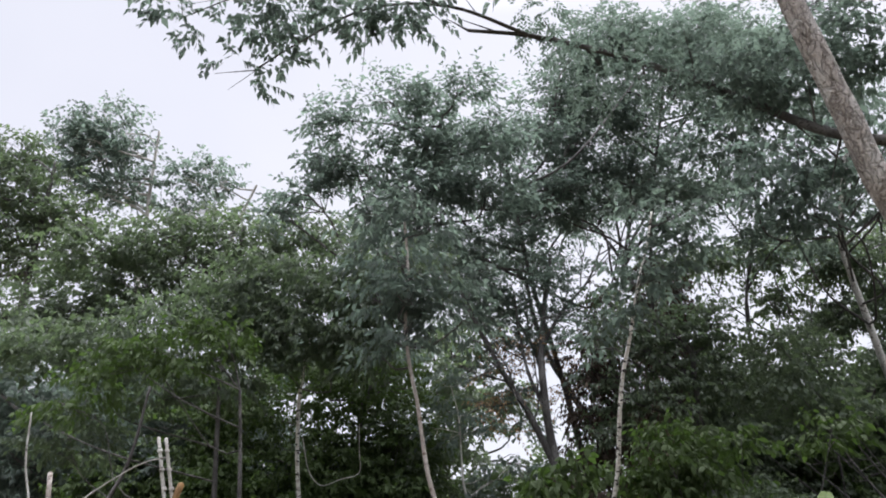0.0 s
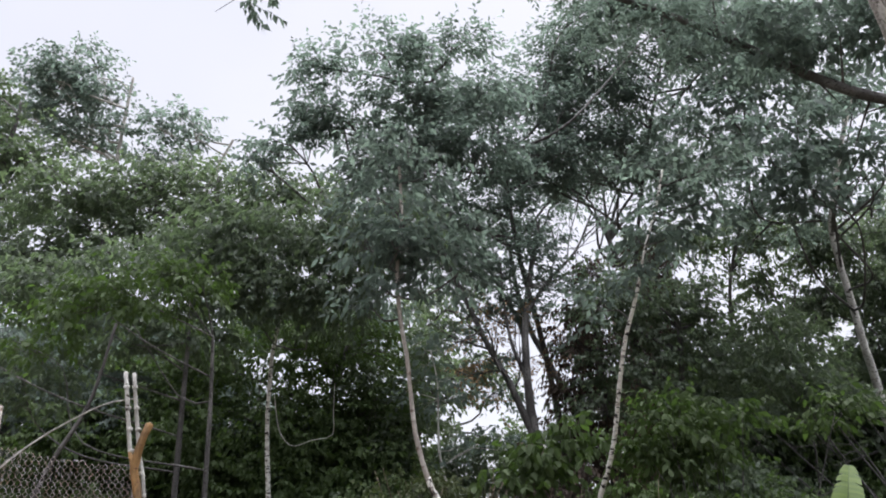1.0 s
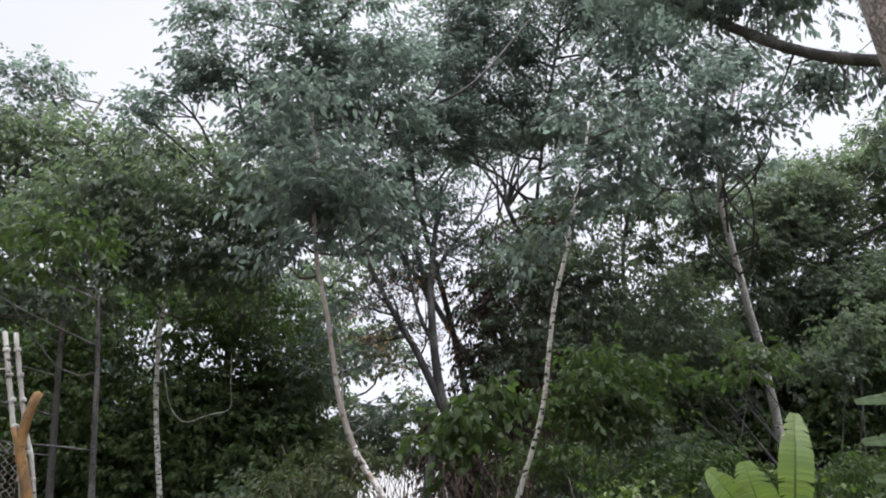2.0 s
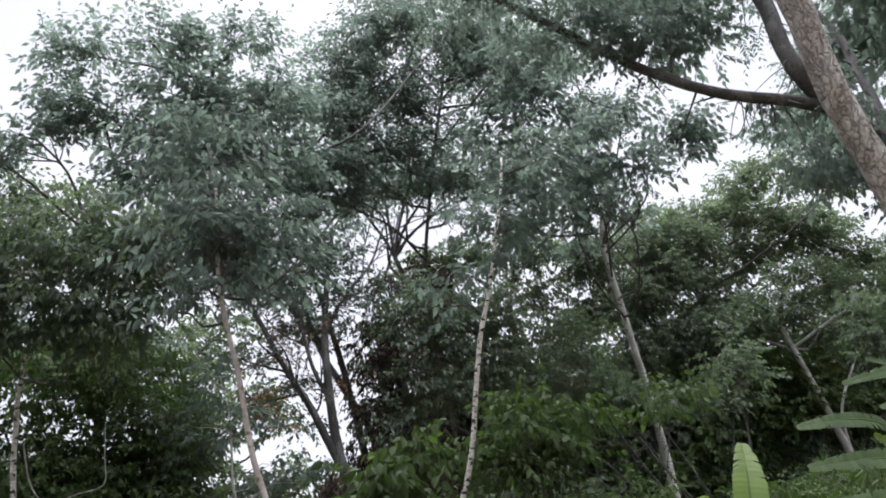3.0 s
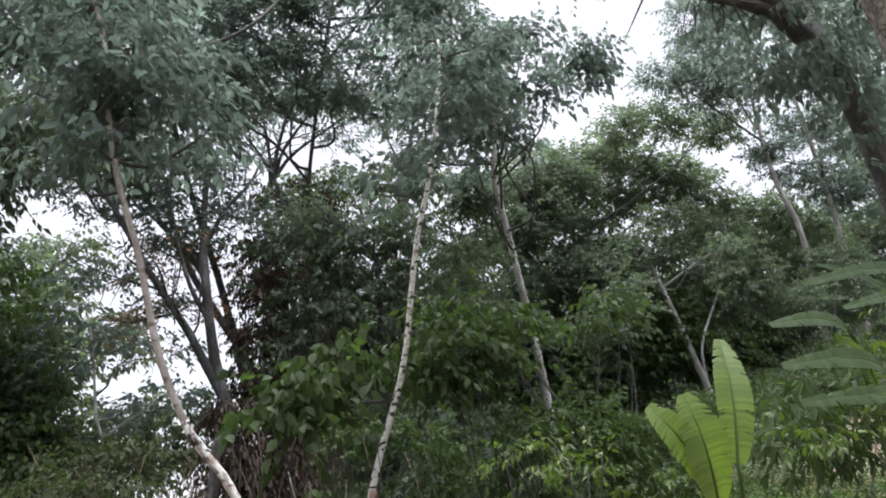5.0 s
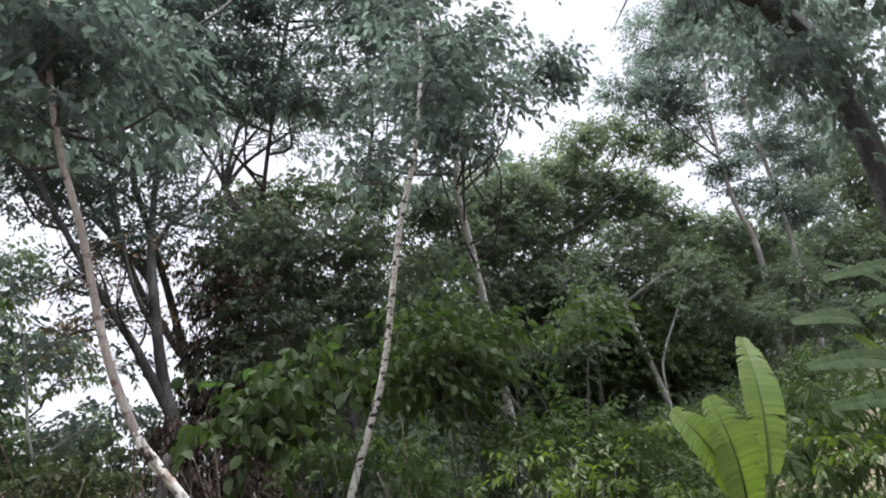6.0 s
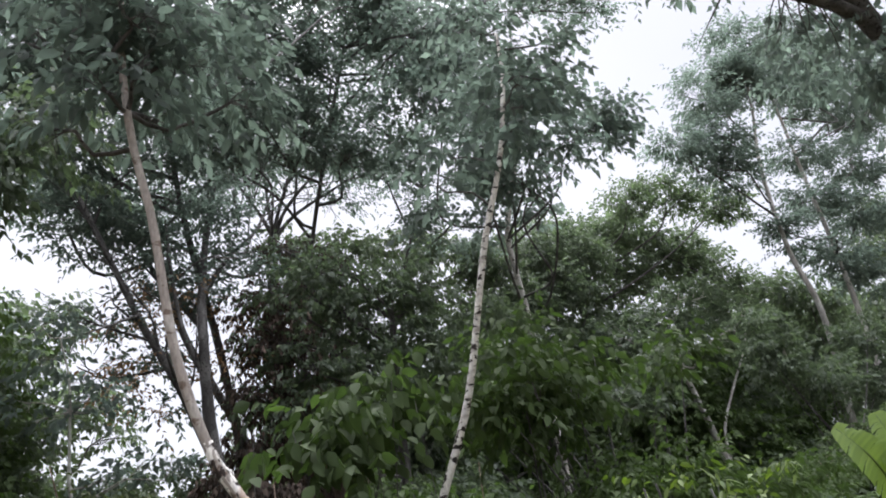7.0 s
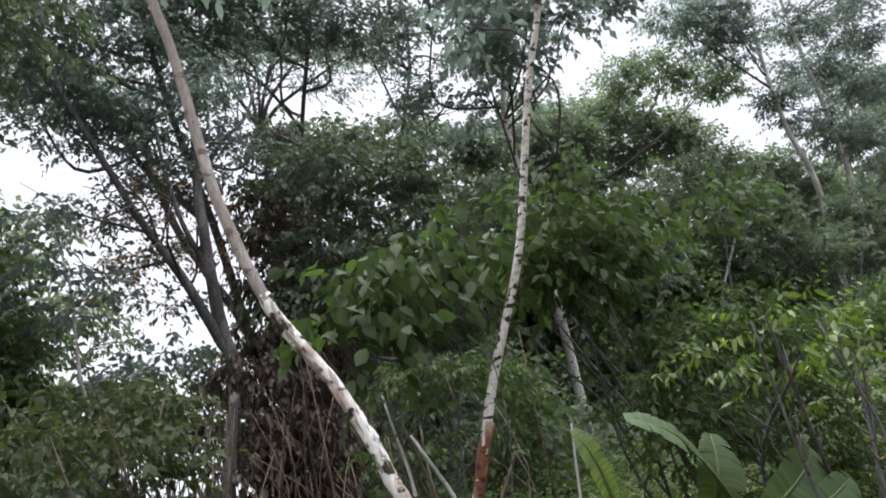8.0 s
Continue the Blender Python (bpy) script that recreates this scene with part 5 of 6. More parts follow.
part("crown", crown_mesh("crown", rng_s, outer_creeper, LEAF_DEEP, 0.22, 0.5, 2.7, 8, 0.5, 1.2, wave=1.3, layer=1.2, share=0.66), spreading, "outer sprays of creeper leaves")
part("crown", crown_mesh("crown", rng_s, creeper, LEAF_DEEP, 0.17, 0.5, 1.7, 8, 0.4, 1.3, wave=1.0, layer=1.4, share=0.6), spreading, "creeper leaves hanging in curtains from the trunk")

# ---------------------------------------------------------------- bushes on the bank
shrub("bush with big soft green leaves on the bank", 2.2, 13.0,
      [
    (2.41, 12.80, 3.24, 0.34, 0.23, 0.17), (1.91, 12.80, 2.95, 0.42, 0.28, 0.21), (1.48, 12.80, 2.78, 0.26, 0.19, 0.15),
    (2.05, 12.80, 2.61, 0.42, 0.28, 0.21), (2.75, 12.80, 2.97, 0.20, 0.19, 0.22), (1.61, 12.80, 2.45, 0.26, 0.19, 0.15),
    (1.18, 12.80, 2.71, 0.15, 0.11, 0.09), (2.43, 12.90, 3.22, 0.30, 0.23, 0.21), (1.73, 12.90, 2.90, 0.33, 0.24, 0.19),
    (1.99, 12.90, 2.61, 0.34, 0.23, 0.17)],
      LEAF_FRESH, 61, leaf=0.16, slim=0.66, cover=3.4, per_twig=7, twig=0.5, droop=0.9, fine=True, stems=9, stem_r=0.009)
shrub("broad bush with dense mid-green leaves on the bank", 4.6, 12.6,
      [
    (3.83, 12.60, 3.38, 0.38, 0.28, 0.24), (4.35, 12.60, 3.20, 0.39, 0.29, 0.25), (3.61, 12.60, 2.93, 0.41, 0.30, 0.26),
    (4.10, 12.60, 2.72, 0.27, 0.23, 0.24), (3.37, 12.60, 3.21, 0.21, 0.22, 0.28), (3.90, 12.80, 3.60, 0.46, 0.34, 0.30),
    (4.71, 12.80, 3.58, 0.41, 0.32, 0.31), (6.26, 12.80, 3.49, 0.37, 0.30, 0.30), (4.41, 12.80, 2.97, 0.46, 0.33, 0.26),
    (3.72, 12.80, 3.01, 0.38, 0.30, 0.29)],
      LEAF_FRESH, 62, leaf=0.125, slim=0.55, cover=3.4, per_twig=8, twig=0.45, droop=0.8, fine=True, stems=10)
shrub("bush with lime-green tip leaves on the bank", 4.6, 11.2,
      [
    (3.60, 11.40, 1.79, 0.11, 0.08, 0.08), (3.88, 11.40, 1.71, 0.09, 0.08, 0.09), (3.23, 11.40, 1.71, 0.09, 0.07, 0.06),
    (4.08, 11.40, 1.71, 0.10, 0.08, 0.08), (4.59, 11.40, 1.60, 0.12, 0.09, 0.08), (4.79, 11.40, 1.29, 0.11, 0.09, 0.08),
    (5.54, 11.40, 1.30, 0.17, 0.13, 0.13), (5.76, 11.40, 2.05, 0.12, 0.10, 0.10)],
      LEAF_LIME, 63, stems=4, leaf=0.078, slim=0.4, cover=1.5, per_twig=8, twig=0.2, droop=0.9, fine=True, stem_r=0.01)
shrub("low spreading bush with fine dusty leaves", 6.2, 12.2,
      [
    (4.18, 12.20, 2.08, 0.30, 0.20, 0.15), (4.74, 12.20, 2.17, 0.31, 0.19, 0.12), (3.83, 12.20, 1.72, 0.24, 0.19, 0.19),
    (5.50, 12.20, 2.03, 0.38, 0.24, 0.14), (6.38, 12.20, 1.96, 0.41, 0.26, 0.17), (7.29, 12.20, 2.08, 0.31, 0.25, 0.25),
    (5.05, 12.20, 1.48, 0.41, 0.28, 0.21), (5.74, 12.20, 1.18, 0.43, 0.29, 0.22), (4.40, 12.20, 1.40, 0.30, 0.22, 0.20),
    (6.76, 12.20, 1.27, 0.23, 0.26, 0.35), (4.80, 12.00, 2.14, 0.42, 0.29, 0.21), (5.38, 12.00, 1.84, 0.44, 0.30, 0.22),
    (4.21, 12.00, 1.96, 0.35, 0.26, 0.23), (3.98, 12.20, 1.27, 0.28, 0.23, 0.24), (4.74, 12.20, 1.01, 0.35, 0.27, 0.25),
    (5.99, 12.20, 0.82, 0.43, 0.34, 0.32)],
      LEAF_FRESH, 64, stems=5, leaf=0.12, slim=0.36, cover=2.6, per_twig=10, twig=0.45, droop=0.5, stem_r=0.012)
shrub("bush with fresh leaves in front of the bank", 3.5, 10.4,
      [
    (2.72, 10.20, 1.72, 0.16, 0.12, 0.10), (3.17, 10.20, 1.75, 0.17, 0.12, 0.09), (3.45, 10.20, 1.55, 0.22, 0.15, 0.11),
    (2.89, 10.20, 1.54, 0.25, 0.16, 0.10), (3.78, 10.20, 1.60, 0.18, 0.14, 0.13)],
      LEAF_LIME, 65, leaf=0.075, slim=0.42, cover=0.9, per_twig=8, twig=0.3, droop=0.6, fine=True)
shrub("weedy bush with long dusty leaves beside the banana plants", 7.4, 11.0,
      [
    (7.72, 10.80, 1.60, 0.45, 0.32, 0.26), (8.86, 10.80, 2.05, 0.35, 0.32, 0.35), (6.97, 10.80, 1.26, 0.36, 0.27, 0.24),
    (7.97, 10.80, 1.07, 0.39, 0.32, 0.32), (7.65, 10.80, 2.06, 0.32, 0.25, 0.23), (6.64, 10.80, 1.59, 0.24, 0.22, 0.24),
    (7.02, 10.50, 1.80, 0.39, 0.27, 0.20), (8.05, 10.50, 1.80, 0.35, 0.28, 0.28), (6.53, 10.50, 1.53, 0.32, 0.23, 0.19)],
      LEAF_FRESH, 60, leaf=0.18, slim=0.32, cover=2.2, per_twig=8, twig=0.45, droop=0.9, fine=True, stems=9, stem_r=0.009)
shrub("bush with bright pinnate leaves beside the banana plants", 6.6, 9.9,
      [
    (5.16, 9.40, 1.53, 0.26, 0.17, 0.12), (5.76, 9.40, 1.48, 0.24, 0.16, 0.12), (6.91, 9.40, 2.25, 0.18, 0.19, 0.24),
    (6.77, 9.40, 1.79, 0.17, 0.21, 0.29), (7.30, 9.40, 2.69, 0.25, 0.18, 0.16), (7.78, 9.40, 2.87, 0.19, 0.18, 0.19)],
      LEAF_LIME, 59, leaf=0.10, slim=0.4, cover=1.5, per_twig=9, twig=0.35, droop=0.5, fine=True, stems=6, stem_r=0.006)
shrub("hillside thicket of mixed dull green leaves", 12.0, 20.0,
      [
    (8.47, 20.00, 5.83, 1.05, 0.71, 0.52), (13.70, 20.00, 6.02, 0.91, 0.69, 0.61), (7.40, 20.00, 4.80, 0.87, 0.61, 0.50),
    (9.69, 20.00, 5.19, 0.81, 0.60, 0.54), (12.36, 20.00, 4.89, 1.15, 0.78, 0.58), (8.68, 20.00, 6.95, 0.94, 0.67, 0.54)],
      LEAF_MID, 66, leaf=0.20, slim=0.45, cover=2.8, per_twig=9, twig=0.55, droop=0.7, stems=10, stem_r=0.03)
shrub("hillside thicket under the thin trees", 23.0, 21.5,
      [
    (20.48, 21.50, 6.77, 1.33, 0.90, 0.67), (22.94, 21.50, 6.15, 1.59, 1.03, 0.70), (26.36, 21.50, 6.12, 1.70, 1.10, 0.74),
    (30.28, 21.50, 6.08, 1.37, 1.03, 0.91), (20.32, 21.50, 7.78, 1.15, 0.78, 0.58), (25.76, 21.50, 7.68, 1.50, 0.96, 0.64),
    (27.83, 21.50, 4.76, 1.29, 0.87, 0.65)],
      LEAF_MID, 67, leaf=0.22, slim=0.45, cover=2.8, per_twig=9, twig=0.55, droop=0.7, stems=10, stem_r=0.03)
shrub("weedy thicket at the foot of the bent tree", 0.2, 14.0,
      [
    (-0.41, 14.00, 2.06, 0.38, 0.25, 0.17), (0.06, 14.00, 2.03, 0.31, 0.22, 0.18), (0.40, 14.00, 1.94, 0.21, 0.17, 0.16),
    (-0.63, 14.00, 2.18, 0.29, 0.21, 0.17), (-0.20, 14.00, 1.78, 0.43, 0.27, 0.17), (0.29, 14.00, 1.69, 0.26, 0.20, 0.18),
    (-0.82, 14.00, 1.97, 0.28, 0.24, 0.24)],
      LEAF_WEED, 68, leaf=0.13, slim=0.4, cover=1.6, per_twig=9, twig=0.4, droop=0.6, stems=12)
shrub("low leafy tangle under the bent tree", 0.9, 15.5,
      [
    (-0.07, 15.50, 2.65, 0.37, 0.27, 0.22), (0.56, 15.50, 2.63, 0.38, 0.29, 0.26), (0.21, 15.50, 2.48, 0.60, 0.41, 0.30)],
      LEAF_WEED, 58, leaf=0.13, slim=0.4, cover=1.7, per_twig=9, twig=0.4, droop=0.7, stems=9)
shrub("leafy thicket at the feet of the forked tree", 1.8, 21.0,
      [
    (0.57, 21.00, 3.79, 0.85, 0.59, 0.45), (1.71, 21.00, 3.71, 0.85, 0.59, 0.45), (2.70, 21.00, 3.82, 0.71, 0.51, 0.43),
    (1.14, 21.00, 3.05, 1.12, 0.75, 0.56), (2.54, 21.00, 3.01, 0.84, 0.63, 0.56), (0.02, 21.00, 3.16, 0.84, 0.63, 0.56)],
      LEAF_MID, 57, leaf=0.17, slim=0.42, cover=2.4, per_twig=9, twig=0.5, droop=0.7, stems=8)
shrub("dim thicket between the white trunks", 3.0, 16.0,
      [
    (3.65, 15.50, 2.45, 0.54, 0.43, 0.41), (3.18, 15.50, 1.72, 0.52, 0.38, 0.32), (4.41, 15.50, 2.22, 0.42, 0.38, 0.42),
    (4.93, 15.50, 2.02, 0.29, 0.29, 0.36), (4.53, 15.50, 1.37, 0.49, 0.38, 0.35), (4.97, 15.50, 1.10, 0.28, 0.24, 0.25)],
      LEAF_FRESH, 69, leaf=0.15, slim=0.4, cover=2.2, per_twig=9, twig=0.45, droop=0.7, stems=14)
shrub("tall thicket at the wood's edge", -1.6, 20.0,
      [
    (-1.19, 20.00, 4.01, 0.61, 0.50, 0.51), (-1.45, 20.00, 5.25, 0.62, 0.51, 0.52), (-1.22, 20.00, 3.13, 0.79, 0.58, 0.50),
    (-0.52, 20.00, 3.27, 0.51, 0.41, 0.41), (-0.47, 20.00, 4.18, 0.42, 0.38, 0.42)],
      LEAF_MID, 70, leaf=0.17, slim=0.4, cover=2.4, per_twig=9, twig=0.45, droop=0.7, stems=10)


# ---------------------------------------------------------------- closed woods behind
def woods(name, label, seed, count, x0, x1, y0, y1, low, high, size, mat, leaf, cover=2.4):
    """A closed mass of foliage on stems, too dense to count."""
    rng = np.random.default_rng(seed)
    x, y = rng.uniform(x0, x1, count), rng.uniform(y0, y1, count)
    g = ground_z(x, y)
    z = g + rng.uniform(0, 1, count) * (high - low) + low
    blobs = [(a, b, c, size * rng.uniform(0.7, 1.3), size * rng.uniform(0.7, 1.2), size * rng.uniform(0.5, 0.9)) for a, b, c in zip(x, y, z)]
    root = tagged(new(name), label, "woods", kind="stuff")
    w = Wood()
    for bx, by, bz, *_ in blobs[::2]:
        w.tube([(bx, by, float(ground_z(bx, by)) - 0.1), (bx + rng.normal(0, 0.2), by, bz * 0.6), (bx + rng.normal(0, 0.2), by, bz + 0.3)], 0.045, 0.02, 5, 0.6, 0.0, rng)
    part("stems", w.mesh("stems", BARK_DARK), root, kind="stuff")
    part("foliage", crown_mesh("foliage", rng, blobs, mat, leaf, cover=cover, twig=0.6, droop=0.8, share=0.85), root, kind="stuff")


woods("dark_woods", "deep shaded wood of dark leaves behind the slender trunks", 101, 60, -17, -2.0, 21, 27, 0.4, 7.0, 1.6, LEAF_DEEP, 0.24)
woods("near_thicket", "dark tangled undergrowth below the slender trunks", 102, 38, -10, -0.9, 18.9, 21, 0.2, 3.3, 1.1, LEAF_FRESH, 0.2)
woods("hill_woods", "dense green woods covering the hill", 103, 60, 8, 42, 26, 34, 0.6, 6.5, 2.0, LEAF_MID, 0.38, 2.1)
woods("hill_thicket", "dense thicket on the lower slope", 104, 22, 5.8, 7.9, 18.2, 22.0, 0.1, 2.3, 0.9, LEAF_MID, 0.2)
woods("valley_thicket", "dark thicket low between the slopes", 108, 64, 9, 29, 25.5, 29.5, 0.0, 4.2, 1.3, LEAF_FRESH, 0.3)
woods("slope_thicket", "dense thicket along the slope", 107, 24, 11.8, 22, 18.5, 21.0, 0.0, 1.0, 0.8, LEAF_FRESH, 0.2)
woods("smothered_woods", "tangled creeper-covered woods behind the bank", 105, 30, 5.6, 12.5, 24.6, 27.5, 0.5, 6.2, 1.4, LEAF_MID, 0.22)
woods("far_thicket", "dark low woods beyond the hill slope", 109, 26, 12, 33, 30, 36, 0.0, 2.4, 1.7, LEAF_DEEP, 0.36)
# three woods out of view, added to keep low sky light off the bank
woods("shade_woods_behind", "unseen wood added behind the clearing to block low sky light", 110, 60, -26, 26, -17, -10, 0.3, 5.5, 2.4, LEAF_MID, 0.75, 1.6)
woods("shade_woods_beside", "unseen wood added beside the clearing to block low sky light", 111, 34, -27, -17, -10, 14, 0.3, 5.5, 2.4, LEAF_MID, 0.75, 1.6)
woods("shade_woods_slope", "unseen wood added on the slope to darken the bank", 112, 46, 17, 27, -10, 8, 0.3, 9.0, 2.4, LEAF_MID, 0.75, 1.6)
woods("low_thicket", "low tangle of green weeds beyond the bent tree", 106, 24, -2, 1.3, 15.5, 19, 0.1, 1.1, 0.8, LEAF_MID, 0.16)


# ---------------------------------------------------------------- banana plants
def banana_leaf(rng, foot, tip, wide, bow, mat, parent, tears=7):
    """One blade: two rows of panels from a thick midrib, edges torn into strips, on a stalk."""
    foot, tip = np.array(foot, float), np.array(tip, float)
    d = tip - foot
    side = unit(np.cross(d, bow))
    n = 44
    u = np.linspace(0, 1, n)
    mid = foot + d * u[:, None] + np.array(bow) * (np.sin(np.pi * u * 0.9) * 0.18)[:, None] * np.linalg.norm(d)
    half = wide * 0.5 * np.clip(np.sin(np.pi * (0.06 + 0.90 * u)) ** 0.55, 0, 1)
    v, loops, sizes = [], [], []
    for s in (-1, 1):
        cut = set(rng.choice(np.arange(4, n - 3), tears, replace=False).tolist())
        lag = 0.0
        for i in range(n - 1):
            if i in cut:
                lag = rng.uniform(-0.25, 0.45)
            k = len(v)
            for j, back in ((i, 0.0), (i + 1, 0.12 if i + 1 in cut else 0.0)):
                h = half[j] * (1 - 0.25 * back) * rng.uniform(0.97, 1.03)
                lift = unit(np.array(bow)) * (0.22 - 0.25 * lag)
                a = mid[j]
                b = mid[j] + s * side * h * 0.55 + lift * h * 0.55 - d * back * 0.02
                c = mid[j] + s * side * h * 0.97 + lift * h * 0.75 + np.array([0, 0, -0.25 - 0.4 * lag]) * h * 0.45 - d * back * 0.12
                v += [a, b, c]
            loops += [k, k + 1, k + 4, k + 3, k + 1, k + 2, k + 5, k + 4]
            sizes += [4, 4]
    blade = part("leaf", mesh_of("leaf", np.array(v), loops, sizes, mat, True), parent)
    rib = Wood().tube(mid[[0, 10, 20, 30, 42]], 0.016, 0.004, 6, 0.12, 0.0, rng)
    part("midrib", rib.mesh("midrib", LEAF_LIME), blade)
    return foot


def banana(label, x, y, seed, leaves):
    rng = np.random.default_rng(seed)
    z = float(ground_z(x, y))
    root = thing("banana_plant", x, y, z, label, "banana plant", "banana plants on the bank")
    crown = np.array([x, y, z + 0.55])
    part("stem", Wood().tube(((x, y, z - 0.1), (x + 0.02, y, z + 0.25), tuple(crown)), 0.09, 0.05, 10, 0.1, 0.03, rng).mesh("stem", LEAF_BANANA_GREY), root)
    for foot, tip, wide, bow, mat in leaves:
        banana_leaf(rng, foot, tip, wide, bow, mat, root)
        f = np.array(foot, float)
        part("stalk", Wood().tube((tuple(crown), tuple((crown + f) / 2 + (0, 0, 0.04)), tuple(f)), 0.025, 0.016, 7, 0.1, 0.0, rng).mesh("stalk", LEAF_LIME), root)


banana("young banana plant with upright bright green torn leaves", 4.65, 9.7, 71, [
    ((4.42, 9.4, 1.38), (4.72, 9.53, 2.46), 0.34, (-0.2, -0.5, 0.05), LEAF_BANANA),
    ((4.2, 9.6, 1.3), (3.74, 9.6, 1.94), 0.3, (-0.3, -0.9, 0.1), LEAF_BANANA),
    ((4.25, 9.55, 1.1), (4.07, 9.5, 2.0), 0.42, (-0.2, -0.6, 0.1), LEAF_BANANA)])
banana("banana plant with arching dusty green leaves", 7.3, 10.0, 72, [
    ((8.85, 9.9, 2.91), (6.14, 9.6, 2.92), 0.19, (0.05, -0.85, 0.4), LEAF_BANANA_GREY),
    ((7.0, 9.7, 2.37), (5.34, 9.5, 2.52), 0.2, (0.05, -0.85, 0.4), LEAF_BANANA_GREY),
    ((7.52, 9.8, 1.93), (5.3, 9.5, 2.12), 0.24, (0.05, -0.9, 0.3), LEAF_BANANA_GREY),
    ((8.07, 9.8, 1.39), (5.24, 9.4, 1.75), 0.22, (0.05, -0.9, 0.3), LEAF_BANANA_GREY),
    ((6.95, 9.6, 1.84), (6.34, 9.5, 2.42), 0.2, (-0.2, -0.8, 0.3), LEAF_BANANA),
    ((8.49, 9.8, 2.55), (6.36, 9.4, 2.62), 0.16, (0.05, -0.8, 0.45), LEAF_BANANA_GREY),
    ((9.0, 10.1, 2.17), (7.02, 10.0, 3.3), 0.17, (0.0, -0.9, 0.35), LEAF_BANANA_GREY)])
banana("low banana plant with broad dull leaves", 2.6, 10.6, 73, [
    ((2.32, 10.4, 0.87), (1.71, 10.4, 1.36), 0.24, (0.0, -0.6, 0.7), LEAF_BANANA_GREY),
    ((2.23, 10.5, 0.79), (2.39, 10.5, 1.23), 0.3, (-0.2, -0.9, 0.1), LEAF_BANANA_GREY),
    ((2.56, 10.5, 0.72), (3.16, 10.5, 1.03), 0.32, (0.1, -0.9, 0.2), LEAF_BANANA_GREY),
    ((1.46, 10.3, 0.99), (1.31, 10.3, 1.36), 0.13, (-0.2, -0.6, 0.5), LEAF_LIME),
    ((2.79, 10.4, 0.67), (3.3, 10.4, 0.82), 0.22, (0.1, -0.8, 0.4), LEAF_BANANA_GREY)])


# ---------------------------------------------------------------- fence by the wood
def fence():
    y = 8.3
    root = thing("chain_link_fence", -2.9, y, float(ground_z(-2.9, y)), "rusty chain-link fence sagging between posts", "fence")
    rng = np.random.default_rng(81)
    w = Wood()
    x0, x1, pitch = -4.6, -2.14, 0.06
    z1 = lambda x: 2.20 + 0.05 * (x + 2.2) * (x + 4.6) + 0.18 * np.clip(-2.2 - x, 0, 1.3)
    for k in range(int((x1 - x0 + 2.4) / pitch)):
        for way in (-1, 1):
            pts = []
            for j in range(72):
                z = 0.25 + j * pitch / 2
                x = x0 - 1.2 + k * pitch + way * (0.0155 if j % 2 else -0.0155) + (0.0 if way > 0 else 0.03)
                if x0 <= x <= x1 and z < z1(x):
                    pts.append((x, y + 0.01 * way, z))
            if len(pts) > 2:
                w.tube(pts, 0.0022, 0.0022, 3, 1.0, 0.0, rng)
    part("mesh", w.mesh("mesh", WIRE), root, "diamond wire mesh")
    for px_, top in ((-3.42, 2.7), (-4.6, 2.6)):
        part("post", Wood().tube([(px_, y + 0.05, -0.1), (px_ + 0.02, y + 0.05, 1.4), (px_ - 0.1, y + 0.05, top)], 0.03, 0.025, 8, 0.2, 0.04, rng).mesh("post", BARK_SMOOTH), root)
    return root


fence()
for top_x, top, r in ((-2.4, 3.03, 0.022), (-2.32, 3.02, 0.02)):
    rng_p = np.random.default_rng(int(top * 100))
    foot_x = top_x + 0.62
    post = thing("fence_post", foot_x, 8.32, float(ground_z(foot_x, 8.32)), "thin grey wooden post leaning beside the wire fence", "post", "thin posts by the fence")
    w = Wood()
    w.tube([(foot_x, 8.32, -0.25), (top_x + 0.29, 8.32, 1.85), (top_x + 0.17, 8.32, 2.3), (top_x, 8.32, top)], r, r * 0.85, 10, 0.12, 0.06, rng_p)
    for k in range(7):
        zz = 1.75 + k * 0.19
        xx = top_x + 0.25 * (top - zz)
        w.tube([(xx, 8.32, zz - 0.012), (xx - 0.004, 8.32, zz + 0.012)], r * 1.25, r * 1.25, 10, 0.01, 0.0, rng_p)
    part("shaft", w.mesh("shaft", BARK_GREY), post)
stump = thing("cut_stump", -1.95, 8.25, 0.0, "orange-brown cut branch stump leaning by the posts", "stump")
part("stem", Wood().tube([(-1.9, 8.25, -0.3), (-1.98, 8.25, 1.3), (-2.05, 8.25, 1.84), (-2.14, 8.25, 2.15), (-2.12, 8.25, 2.36), (-2.07, 8.25, 2.55)], 0.05, 0.033, 10, 0.08, 0.1, np.random.default_rng(9)).mesh("stem", WOOD_ORANGE), stump)
part("stub", Wood().tube([(-2.14, 8.25, 2.15), (-2.2, 8.23, 2.3)], 0.03, 0.018, 8, 0.06, 0.1, np.random.default_rng(10)).mesh("stub", WOOD_ORANGE), stump)
